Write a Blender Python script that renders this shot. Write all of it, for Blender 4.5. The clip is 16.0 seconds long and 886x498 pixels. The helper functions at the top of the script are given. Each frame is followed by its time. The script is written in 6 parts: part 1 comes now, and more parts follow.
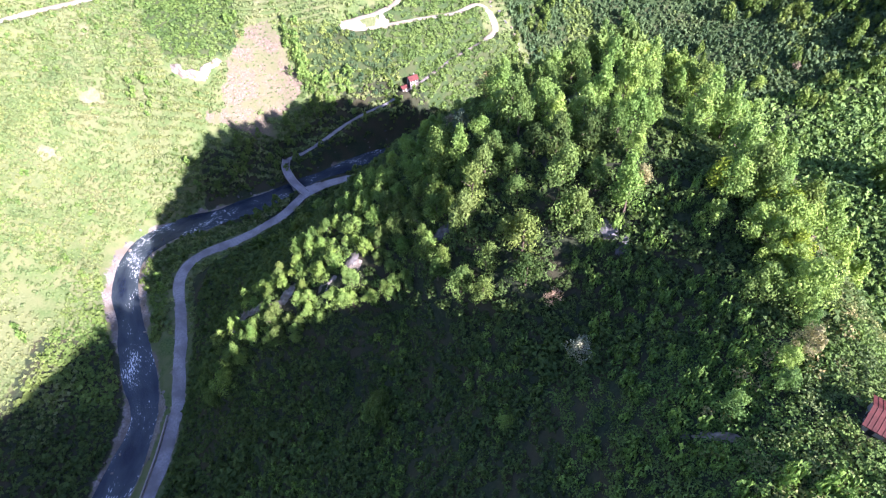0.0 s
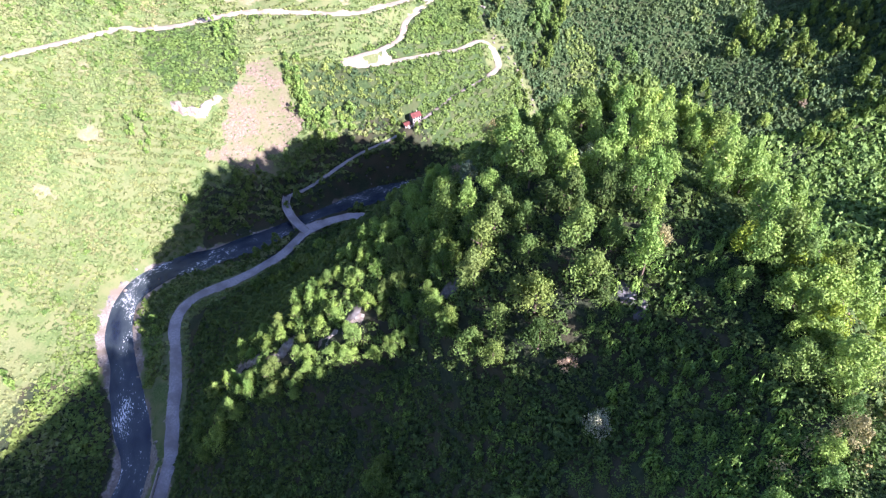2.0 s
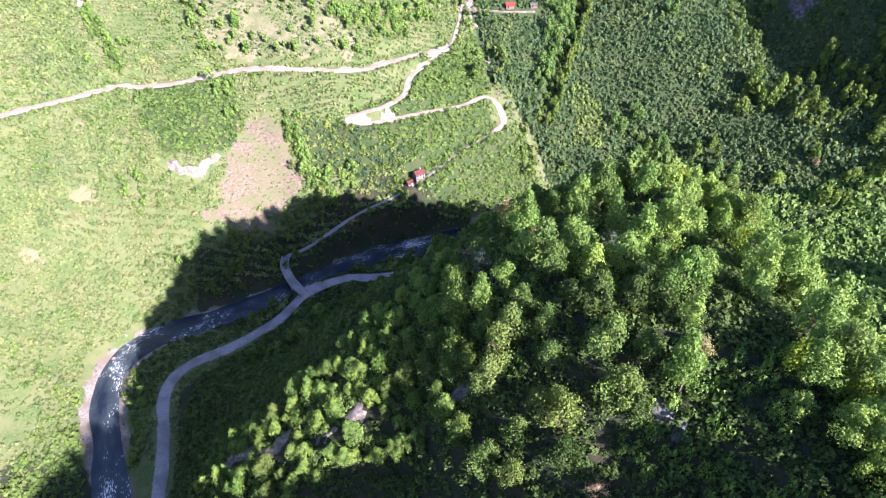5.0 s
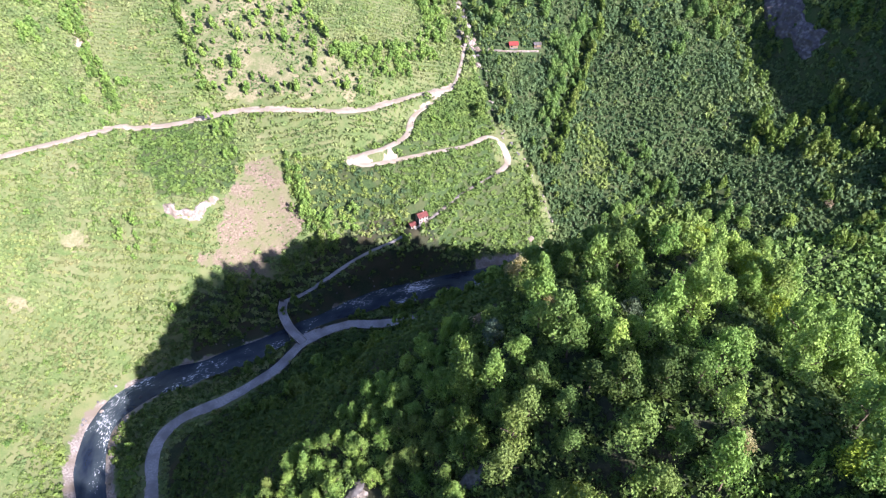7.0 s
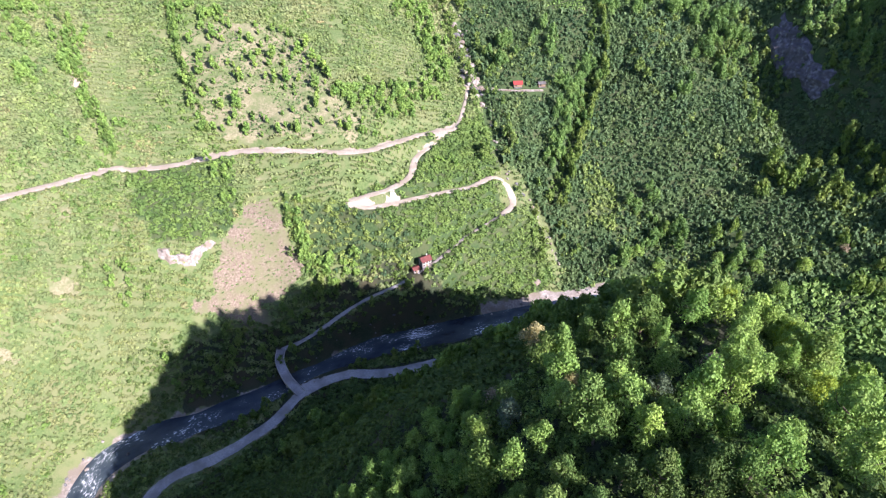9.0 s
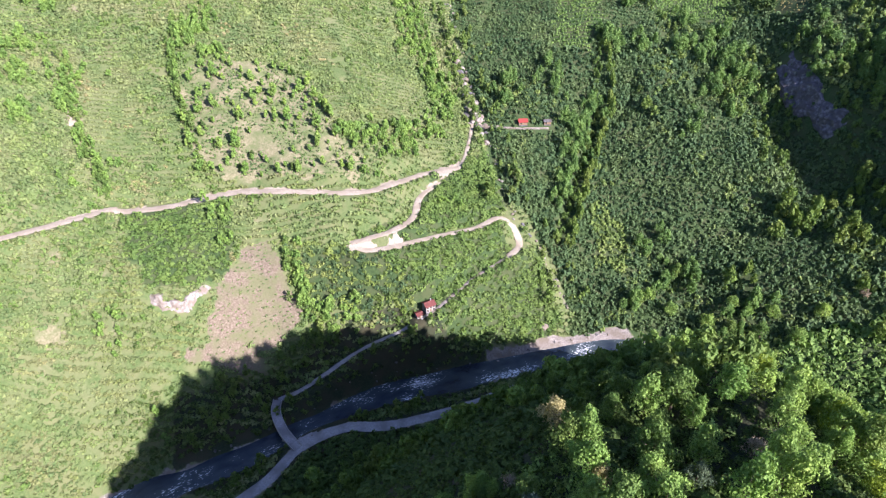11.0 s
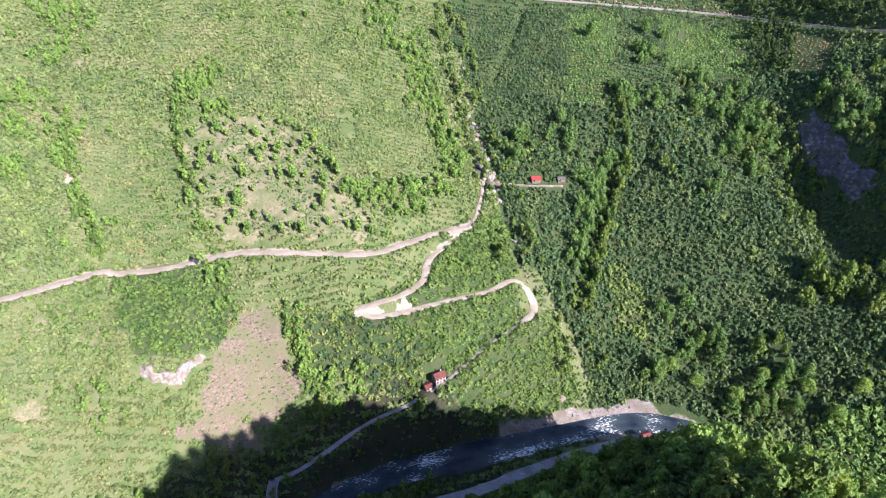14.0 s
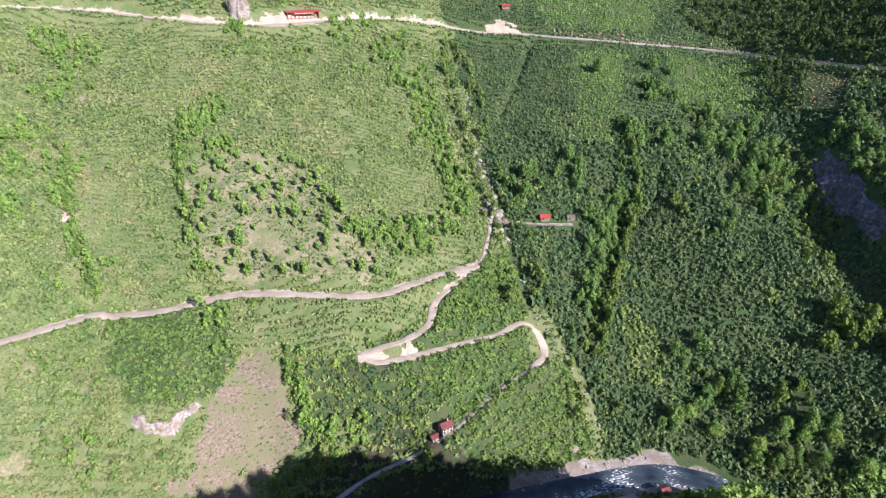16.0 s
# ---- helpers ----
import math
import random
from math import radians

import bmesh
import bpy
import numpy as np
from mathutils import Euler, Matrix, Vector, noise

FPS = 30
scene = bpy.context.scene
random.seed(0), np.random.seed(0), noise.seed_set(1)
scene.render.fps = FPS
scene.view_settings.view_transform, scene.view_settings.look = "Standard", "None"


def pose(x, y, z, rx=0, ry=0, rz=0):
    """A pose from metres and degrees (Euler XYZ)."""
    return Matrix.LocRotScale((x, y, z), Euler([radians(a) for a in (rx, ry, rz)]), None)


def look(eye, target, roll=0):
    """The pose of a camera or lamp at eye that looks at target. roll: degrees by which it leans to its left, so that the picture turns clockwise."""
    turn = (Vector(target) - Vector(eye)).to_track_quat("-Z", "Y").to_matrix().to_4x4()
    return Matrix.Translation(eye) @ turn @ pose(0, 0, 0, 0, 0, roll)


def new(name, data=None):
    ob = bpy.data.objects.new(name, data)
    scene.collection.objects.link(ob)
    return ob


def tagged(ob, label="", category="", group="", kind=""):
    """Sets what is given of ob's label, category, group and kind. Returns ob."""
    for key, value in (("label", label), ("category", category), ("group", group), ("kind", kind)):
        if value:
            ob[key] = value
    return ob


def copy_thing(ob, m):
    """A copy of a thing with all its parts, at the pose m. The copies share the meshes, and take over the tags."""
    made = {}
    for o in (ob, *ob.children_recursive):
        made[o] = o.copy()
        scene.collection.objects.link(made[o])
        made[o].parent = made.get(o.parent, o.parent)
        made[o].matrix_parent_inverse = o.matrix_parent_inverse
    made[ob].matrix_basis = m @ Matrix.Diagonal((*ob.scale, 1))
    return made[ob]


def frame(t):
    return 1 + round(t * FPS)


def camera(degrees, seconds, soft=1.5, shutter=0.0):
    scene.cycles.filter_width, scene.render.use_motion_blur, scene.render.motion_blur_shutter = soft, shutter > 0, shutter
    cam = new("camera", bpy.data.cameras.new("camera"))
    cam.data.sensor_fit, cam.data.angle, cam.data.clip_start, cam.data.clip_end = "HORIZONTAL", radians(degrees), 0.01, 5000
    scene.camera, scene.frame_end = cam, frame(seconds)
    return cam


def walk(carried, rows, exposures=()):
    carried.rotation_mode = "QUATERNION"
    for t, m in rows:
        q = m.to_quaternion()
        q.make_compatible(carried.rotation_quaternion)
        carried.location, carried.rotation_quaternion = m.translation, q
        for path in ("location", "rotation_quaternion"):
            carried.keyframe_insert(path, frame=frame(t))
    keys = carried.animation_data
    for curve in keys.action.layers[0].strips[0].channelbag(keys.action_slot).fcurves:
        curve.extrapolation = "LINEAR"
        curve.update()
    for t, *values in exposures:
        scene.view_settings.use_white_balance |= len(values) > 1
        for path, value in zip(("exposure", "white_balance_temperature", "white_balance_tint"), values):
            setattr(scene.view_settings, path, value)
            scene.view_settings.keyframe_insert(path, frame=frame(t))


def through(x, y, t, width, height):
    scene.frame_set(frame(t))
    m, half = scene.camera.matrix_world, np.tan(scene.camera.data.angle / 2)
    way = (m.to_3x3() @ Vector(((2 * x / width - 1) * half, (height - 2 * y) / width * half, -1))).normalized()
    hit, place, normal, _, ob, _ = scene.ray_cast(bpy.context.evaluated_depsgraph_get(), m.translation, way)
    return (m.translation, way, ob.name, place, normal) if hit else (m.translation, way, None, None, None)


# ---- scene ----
cam = camera(73.7, 16.0, soft=1.2)
METRES, EYE, TILT, LEAN, TURN = 120.0, 268.0, -49.0, 0.0, 0.0
ROWS = [
    (0.0, 0.0, 0.0, 0.0, 0.0, 0.0, -0.0),
    (0.5, -0.0033, 0.0149, 0.0181, 0.02, 0.53, -0.04),
    (1.0, -0.0088, 0.032, 0.0394, -0.03, 1.14, -0.1),
    (1.5, -0.0133, 0.0469, 0.0591, -0.06, 1.69, -0.1),
    (2.0, -0.0182, 0.0648, 0.082, -0.06, 2.3, -0.12),
    (2.5, -0.0229, 0.0809, 0.103, -0.08, 2.85, -0.13),
    (3.0, -0.0272, 0.1005, 0.1275, -0.08, 3.45, -0.14),
    (3.5, -0.0312, 0.1171, 0.1494, -0.1, 3.99, -0.16),
    (4.0, -0.0355, 0.1376, 0.1749, -0.11, 4.61, -0.16),
    (6.5, -0.0587, 0.2362, 0.2949, -0.14, 7.73, -0.24),
    (7.0, -0.0643, 0.2598, 0.3215, -0.16, 8.46, -0.24),
    (7.5, -0.0698, 0.2798, 0.3451, -0.18, 9.1, -0.25),
    (8.0, -0.0761, 0.3027, 0.3702, -0.21, 9.8, -0.27),
    (8.5, -0.0824, 0.3241, 0.3954, -0.21, 10.51, -0.28),
    (9.0, -0.0885, 0.3463, 0.4202, -0.23, 11.21, -0.29),
    (11.5, -0.1209, 0.4576, 0.5486, -0.31, 14.52, -0.42),
    (12.0, -0.1276, 0.4793, 0.5731, -0.3, 15.2, -0.5),
    (12.5, -0.1343, 0.5016, 0.5971, -0.27, 15.89, -0.59),
    (13.0, -0.1409, 0.5233, 0.6202, -0.22, 16.61, -0.67),
    (13.5, -0.1466, 0.5436, 0.6431, -0.16, 17.32, -0.79),
    (14.0, -0.1536, 0.5641, 0.6658, -0.14, 18.05, -0.89),
    (14.5, -0.1603, 0.5833, 0.6878, -0.09, 18.77, -0.98),
    (15.0, -0.1659, 0.6024, 0.708, -0.04, 19.5, -1.04),
    (15.5, -0.1723, 0.6212, 0.7279, -0.01, 20.24, -1.11),
    (16.0, -0.1776, 0.6399, 0.7465, 0.02, 21.0, -1.13),
]
walk(cam, [(t, pose(0, 0, EYE, TILT, LEAN, TURN) @ pose(METRES * x, METRES * y, METRES * z, 90 + pitch, roll, yaw)) for t, x, y, z, yaw, pitch, roll in ROWS], [(0.0, 2.18, 5690, 39), (4.0, 1.96, 5790, 37), (6.5, 1.83, 5820, 33), (7.0, 1.78, 5820, 32), (9.0, 1.7, 5820, 32), (12.0, 1.5, 5820, 31), (13.0, 1.53, 5820, 31), (14.5, 1.45, 5820, 30), (15.0, 1.4, 5820, 30), (15.5, 1.29, 5820, 29), (16.0, 1.25, 5820, 29)])

# ---- world, sun ----
SUN_AZ, SUN_EL = 132.0, 31.5
world = bpy.data.worlds.new("sky")
scene.world = world
world.use_nodes = True
wn = world.node_tree.nodes
sky = wn.new("ShaderNodeTexSky")
sky.sky_type, sky.sun_disc = "NISHITA", False
sky.sun_elevation, sky.sun_rotation = radians(SUN_EL), radians(SUN_AZ)
sky.altitude, sky.ozone_density = 400, 2.4
world.node_tree.links.new(sky.outputs[0], wn["Background"].inputs[0])
wn["Background"].inputs[1].default_value = 0.078
sun = new("sun", bpy.data.lights.new("sun", "SUN"))
sun.data.energy, sun.data.angle, sun.data.color = 5.0, radians(0.6), (1.0, 0.925, 0.80)
toward = Vector((math.sin(radians(SUN_AZ)) * math.cos(radians(SUN_EL)), math.cos(radians(SUN_AZ)) * math.cos(radians(SUN_EL)), math.sin(radians(SUN_EL))))
sun.matrix_world = look(toward * 900, (0, 0, 0))


# ---- materials ----
def node_mat(name, rough=0.85):
    m = bpy.data.materials.new(name)
    m.use_nodes = True
    b = m.node_tree.nodes["Principled BSDF"]
    b.inputs["Roughness"].default_value = rough
    b.inputs["Specular IOR Level"].default_value = 0.25
    return m, m.node_tree, b


def ramp(nt, fac, stops):
    r = nt.nodes.new("ShaderNodeValToRGB")
    r.color_ramp.elements[0].position, r.color_ramp.elements[1].position = stops[0][0], stops[-1][0]
    r.color_ramp.elements[0].color, r.color_ramp.elements[1].color = (*stops[0][1], 1), (*stops[-1][1], 1)
    for p, c in stops[1:-1]:
        r.color_ramp.elements.new(p).color = (*c, 1)
    nt.links.new(fac, r.inputs[0])
    return r.outputs[0]


def noise_tex(nt, size, detail=4.0, coord=None, stretch=None, world_space=False):
    if coord is None:
        g = nt.nodes.new("ShaderNodeNewGeometry") if world_space else nt.nodes.new("ShaderNodeTexCoord")
        coord = g.outputs["Position"] if world_space else g.outputs["Object"]
    if stretch:
        mp = nt.nodes.new("ShaderNodeMapping")
        mp.inputs["Scale"].default_value = stretch
        nt.links.new(coord, mp.inputs[0])
        coord = mp.outputs[0]
    n = nt.nodes.new("ShaderNodeTexNoise")
    n.inputs["Scale"].default_value, n.inputs["Detail"].default_value = 1.0 / size, detail
    nt.links.new(coord, n.inputs["Vector"])
    return n.outputs["Fac"]


def mix(nt, fac, a, b, kind="MIX"):
    m = nt.nodes.new("ShaderNodeMix")
    m.data_type, m.blend_type = "RGBA", kind
    for sock, v in ((m.inputs[0], fac), (m.inputs[6], a), (m.inputs[7], b)):
        if isinstance(v, (int, float)):
            sock.default_value = v
        elif isinstance(v, tuple):
            sock.default_value = (*v, 1)
        else:
            nt.links.new(v, sock)
    return m.outputs[2]


def bump(nt, b, height, strength, dist):
    n = nt.nodes.new("ShaderNodeBump")
    n.inputs["Strength"].default_value, n.inputs["Distance"].default_value = strength, dist
    nt.links.new(height, n.inputs["Height"])
    nt.links.new(n.outputs[0], b.inputs["Normal"])


RECIPE = {}


def ground_mat(name, stops, big=14.0, fine=1.2, tint=None, rough=0.95, relief=0.35):
    RECIPE[name] = (stops, tint)
    m, nt, b = node_mat(name, rough)
    f = noise_tex(nt, fine, 6, world_space=True)
    c = ramp(nt, f, stops)
    if tint:
        c = mix(nt, ramp(nt, noise_tex(nt, big, 4, world_space=True), ((0.42, (0, 0, 0)), (0.62, (1, 1, 1)))), c, tint)
    nt.links.new(c, b.inputs["Base Color"])
    bump(nt, b, noise_tex(nt, fine * 0.6, 6, world_space=True), 0.8, relief)
    return m


def leaf_mat(name, dark, mid, light, patch=9.0, through=0.35, patch_tint=None, mottle=1.0):
    """Leaves: hue varies leaf by leaf and from plant to plant, and some light comes through."""
    m, nt, b = node_mat(name, 0.62)
    b.inputs["Specular IOR Level"].default_value = 0.13
    g = nt.nodes.new("ShaderNodeNewGeometry")
    lo, hi = tuple((p + q) / 2 for p, q in zip(dark, mid)), tuple((p + q) / 2 for p, q in zip(light, mid))
    c = ramp(nt, g.outputs["Random Per Island"], ((0.0, lo), (0.5, mid), (1.0, hi)))
    n = ramp(nt, noise_tex(nt, patch, 3, world_space=True), ((0.35, (0.74, 0.8, 0.8)), (0.65, (1.18, 1.12, 1.0))))
    c = mix(nt, 1.0, c, n, "MULTIPLY")
    if patch_tint:
        c = mix(nt, ramp(nt, noise_tex(nt, patch * 3.3, 3, world_space=True), ((0.5, (0, 0, 0)), (0.68, (0.8, 0.8, 0.8)))), c, patch_tint)
    o = nt.nodes.new("ShaderNodeObjectInfo")
    v = ramp(nt, o.outputs["Random"], ((0.0, (0.74, 0.84, 0.74)), (0.5, (1, 1, 1)), (1.0, (1.12, 1.06, 0.92))))
    c = mix(nt, 1.0, c, v, "MULTIPLY")
    fine = noise_tex(nt, 0.3, 3, world_space=True)
    c = mix(nt, 1.0, c, ramp(nt, fine, ((0.34, tuple(1 - mottle * q for q in (0.38, 0.36, 0.40))), (0.66, tuple(1 + mottle * q for q in (0.56, 0.50, 0.44))))), "MULTIPLY")
    bump(nt, b, fine, 1.0, 0.3)
    nt.links.new(c, b.inputs["Base Color"])
    tr = nt.nodes.new("ShaderNodeBsdfTranslucent")
    nt.links.new(mix(nt, 1.0, c, (2 * through, 2 * through, 1.6 * through), "MULTIPLY"), tr.inputs[0])
    sh = nt.nodes.new("ShaderNodeAddShader")
    nt.links.new(b.outputs[0], sh.inputs[0])
    nt.links.new(tr.outputs[0], sh.inputs[1])
    nt.links.new(sh.outputs[0], nt.nodes["Material Output"].inputs[0])
    return m


def plain_mat(name, color, rough=0.7, vary=0.25, size=0.8, metal=0.0):
    m, nt, b = node_mat(name, rough)
    lo, hi = tuple(v * (1 - vary) for v in color), tuple(min(1, v * (1 + vary)) for v in color)
    nt.links.new(ramp(nt, noise_tex(nt, size, 5), ((0.3, lo), (0.7, hi))), b.inputs["Base Color"])
    b.inputs["Metallic"].default_value = metal
    bump(nt, b, noise_tex(nt, size * 0.4, 4), 0.4, 0.02)
    return m


ground_mat("meadow", ((0.25, (0.044, 0.080, 0.021)), (0.5, (0.083, 0.127, 0.040)), (0.75, (0.132, 0.166, 0.065))), tint=(0.132, 0.150, 0.064))
# Meadow darkened to carry shade between bushes and on the side past the stream.
ground_mat("shade_darkened_grass", ((0.3, (0.022, 0.045, 0.014)), (0.55, (0.042, 0.075, 0.024)), (0.8, (0.075, 0.11, 0.042))), tint=(0.058, 0.075, 0.03))
ground_mat("dry_grass", ((0.25, (0.10, 0.11, 0.05)), (0.5, (0.19, 0.18, 0.10)), (0.75, (0.29, 0.26, 0.17))), fine=1.0, big=6, tint=(0.11, 0.14, 0.055))
ground_mat("bare_soil", ((0.25, (0.085, 0.068, 0.048)), (0.5, (0.155, 0.126, 0.090)), (0.75, (0.240, 0.202, 0.150))), big=6, fine=1.3, tint=(0.125, 0.130, 0.066))
# Woodland floor of the spur, reused to darken river banks lying in shade.
ground_mat("forest_shade_floor", ((0.3, (0.014, 0.024, 0.011)), (0.55, (0.028, 0.042, 0.02)), (0.8, (0.05, 0.062, 0.03))), tint=(0.045, 0.044, 0.024))
GRAVEL = ground_mat("river_gravel", ((0.3, (0.12, 0.108, 0.095)), (0.5, (0.22, 0.20, 0.178)), (0.75, (0.34, 0.315, 0.28))), fine=0.7, big=6, tint=(0.15, 0.13, 0.10))
TRACK_EARTH = ground_mat("track_earth", ((0.3, (0.26, 0.226, 0.172)), (0.5, (0.340, 0.298, 0.232)), (0.75, (0.425, 0.377, 0.300))), fine=0.8, big=7, tint=(0.27, 0.232, 0.172), relief=0.1)
ROAD_GREY = ground_mat("road_gravel_grey", ((0.3, (0.25, 0.24, 0.24)), (0.55, (0.33, 0.32, 0.315)), (0.8, (0.41, 0.40, 0.39))), fine=0.9, big=8, tint=(0.21, 0.20, 0.195), relief=0.06)
ROCK = ground_mat("grey_rock", ((0.3, (0.06, 0.06, 0.062)), (0.5, (0.125, 0.125, 0.128)), (0.75, (0.21, 0.21, 0.21))), fine=1.5, big=5, tint=(0.09, 0.085, 0.075), relief=0.6)
PALE_ROCK = ground_mat("pale_rock", ((0.3, (0.13, 0.115, 0.095)), (0.5, (0.25, 0.23, 0.20)), (0.75, (0.37, 0.35, 0.315))), fine=1.5, big=5, tint=(0.18, 0.15, 0.115), relief=0.5)
WALL_ROCK = ground_mat("grey_violet_rock", ((0.3, (0.050, 0.047, 0.054)), (0.5, (0.120, 0.113, 0.127)), (0.72, (0.235, 0.228, 0.245))), fine=2.2, big=5, tint=(0.085, 0.080, 0.088), relief=0.9)
LEAF_SLOPE = leaf_mat("slope_bush_leaves", (0.062, 0.108, 0.040), (0.114, 0.170, 0.066), (0.174, 0.228, 0.102), 12, 0.24, patch_tint=(0.178, 0.200, 0.098), mottle=0.5)
LEAF_FIELD = leaf_mat("field_bush_leaves", (0.064, 0.111, 0.032), (0.112, 0.171, 0.051), (0.166, 0.228, 0.080), 8, 0.24, patch_tint=(0.156, 0.200, 0.072))
LEAF_PALE = leaf_mat("dry_scrub_leaves", (0.090, 0.125, 0.045), (0.146, 0.180, 0.070), (0.204, 0.230, 0.105), 13, 0.22, patch_tint=(0.204, 0.196, 0.100), mottle=0.5)
LEAF_CLUMP = leaf_mat("fresh_clump_leaves", (0.068, 0.136, 0.038), (0.110, 0.194, 0.058), (0.160, 0.250, 0.090), 7, 0.20)
LEAF_PLANT = leaf_mat("plantation_leaves", (0.030, 0.064, 0.032), (0.053, 0.101, 0.048), (0.086, 0.145, 0.074), 8, 0.20, patch_tint=(0.090, 0.138, 0.056))
LEAF_WOOD = leaf_mat("woodland_leaves", (0.050, 0.098, 0.026), (0.087, 0.153, 0.039), (0.135, 0.210, 0.064), 7, 0.18, patch_tint=(0.128, 0.176, 0.050))
LEAF_SPRING = leaf_mat("spring_leaves", (0.090, 0.164, 0.038), (0.144, 0.236, 0.060), (0.202, 0.300, 0.096), 6, 0.22)
# Deep green: own tone of some trees, painted shade on hillside and banks.
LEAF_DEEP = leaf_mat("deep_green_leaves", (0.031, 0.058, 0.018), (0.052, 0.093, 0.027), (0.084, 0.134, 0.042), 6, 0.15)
LEAF_GOLD = leaf_mat("yellow_leaves", (0.130, 0.175, 0.020), (0.200, 0.255, 0.030), (0.270, 0.320, 0.055), 6, 0.20)
LEAF_BLUE = leaf_mat("blue_green_needles", (0.047, 0.085, 0.063), (0.079, 0.125, 0.089), (0.126, 0.170, 0.126), 6, 0.10)
BUDS = leaf_mat("budding_leaves", (0.150, 0.150, 0.070), (0.225, 0.215, 0.110), (0.300, 0.285, 0.160), 5, 0.15)
BLOSSOM = leaf_mat("white_blossom", (0.110, 0.150, 0.090), (0.210, 0.240, 0.180), (0.370, 0.385, 0.330), 5, 0.20)
TWIGS = leaf_mat("bare_reddish_twigs", (0.190, 0.150, 0.120), (0.280, 0.225, 0.180), (0.370, 0.305, 0.250), 5, 0.08)
BARK = plain_mat("bark", (0.13, 0.10, 0.075), 0.95, 0.4, 0.4)
RED_ROOF = plain_mat("red_roof_tiles", (0.125, 0.040, 0.034), 0.7, 0.3, 1.2)
OLD_ROOF = plain_mat("old_red_roof_sheet", (0.085, 0.024, 0.020), 0.6, 0.35, 1.4)
BRIGHT_RED = plain_mat("bright_red_sheet", (0.27, 0.045, 0.038), 0.45, 0.2, 1.5)
WHITE_WALL = plain_mat("white_plaster", (0.30, 0.275, 0.25), 0.85, 0.2, 1.5)
GREY_WALL = plain_mat("grey_concrete", (0.36, 0.35, 0.33), 0.9, 0.25, 0.9)
WOOD = plain_mat("weathered_wood", (0.22, 0.155, 0.10), 0.85, 0.3, 0.5)
DARK_PANE = plain_mat("dark_glass", (0.02, 0.025, 0.03), 0.12, 0.1, 1.0)
METAL = plain_mat("galvanised_metal", (0.5, 0.5, 0.5), 0.45, 0.15, 0.5, 0.8)


def blended_ground(first, others):
    """Ground whose kinds of cover run into one another along frayed edges; each share is stored on the mesh."""
    m, nt, b = node_mat("valley_ground", 0.95)
    fine, big, fray = noise_tex(nt, 0.95, 6, world_space=True), noise_tex(nt, 9.0, 4, world_space=True), noise_tex(nt, 2.6, 5, world_space=True)
    patch = ramp(nt, big, ((0.42, (0, 0, 0)), (0.62, (1, 1, 1))))

    def cover(key):
        stops, tint = RECIPE[key]
        return mix(nt, patch, ramp(nt, fine, stops), tint)

    wide = ramp(nt, noise_tex(nt, 42.0, 3, world_space=True), ((0.5, (0, 0, 0)), (0.72, (0.55, 0.55, 0.55))))
    c = mix(nt, wide, cover(first), cover("dry_grass"))
    for k, key in enumerate(others):
        at = nt.nodes.new("ShaderNodeAttribute")
        at.attribute_name = "share_%d" % (k + 1)
        add = nt.nodes.new("ShaderNodeMath")
        add.operation = "MULTIPLY_ADD"
        add.inputs[1].default_value, add.inputs[2].default_value = 1.1, -0.55
        nt.links.new(fray, add.inputs[0])
        tot = nt.nodes.new("ShaderNodeMath")
        tot.operation = "ADD"
        nt.links.new(at.outputs["Fac"], tot.inputs[0])
        nt.links.new(add.outputs[0], tot.inputs[1])
        c = mix(nt, ramp(nt, tot.outputs[0], ((0.4, (0, 0, 0)), (0.6, (1, 1, 1)))), c, cover(key))
    nt.links.new(c, b.inputs["Base Color"])
    bump(nt, b, noise_tex(nt, 0.6, 6, world_space=True), 0.8, 0.35)
    return m


def water_mat():
    m, nt, b = node_mat("river_water", 0.12)
    uv = nt.nodes.new("ShaderNodeUVMap")
    streak = noise_tex(nt, 0.55, 6, uv.outputs[0], (0.28, 1.0, 1.0))
    broad = noise_tex(nt, 13.0, 3, uv.outputs[0], (0.5, 1.0, 1.0))
    foam = nt.nodes.new("ShaderNodeMath")
    foam.operation = "MULTIPLY"
    nt.links.new(streak, foam.inputs[0])
    nt.links.new(broad, foam.inputs[1])
    mask = ramp(nt, foam.outputs[0], ((0.325, (0, 0, 0)), (0.375, (1, 1, 1))))
    deep = ramp(nt, broad, ((0.35, (0.010, 0.016, 0.030)), (0.75, (0.082, 0.112, 0.114))))
    nt.links.new(mix(nt, mask, deep, (0.72, 0.75, 0.77)), b.inputs["Base Color"])
    r = nt.nodes.new("ShaderNodeMapRange")
    r.inputs[3].default_value, r.inputs[4].default_value = 0.14, 0.8
    nt.links.new(mask, r.inputs[0])
    nt.links.new(r.outputs[0], b.inputs["Roughness"])
    b.inputs["Specular IOR Level"].default_value = 0.5
    bump(nt, b, noise_tex(nt, 0.9, 5, uv.outputs[0], (0.6, 1.0, 1.0)), 0.9, 0.35)
    return m


WATER = water_mat()

# ---- the lie of the land: lines of the valley, each point x, y, height ----
CREST = [(30, -120, 216), (40, -50, 193), (50, 0, 174), (62, 40, 172), (67, 73, 166), (56, 110, 165), (62, 135, 167), (64, 165, 157), (55, 200, 148), (70, 235, 115), (90, 265, 82), (105, 290, 60)]
RIB = [(40, 118, 165), (15, 127, 154), (-10, 128, 124), (-32, 130, 112), (-57, 133, 90), (-80, 134, 70)]
WEST_UPPER = [(30, 25, 153), (28, 60, 143), (28, 92, 140)]
WEST_MID = [(-15, 0, 118), (-5, 50, 112), (-3, 88, 111), (-18, 115, 102)]
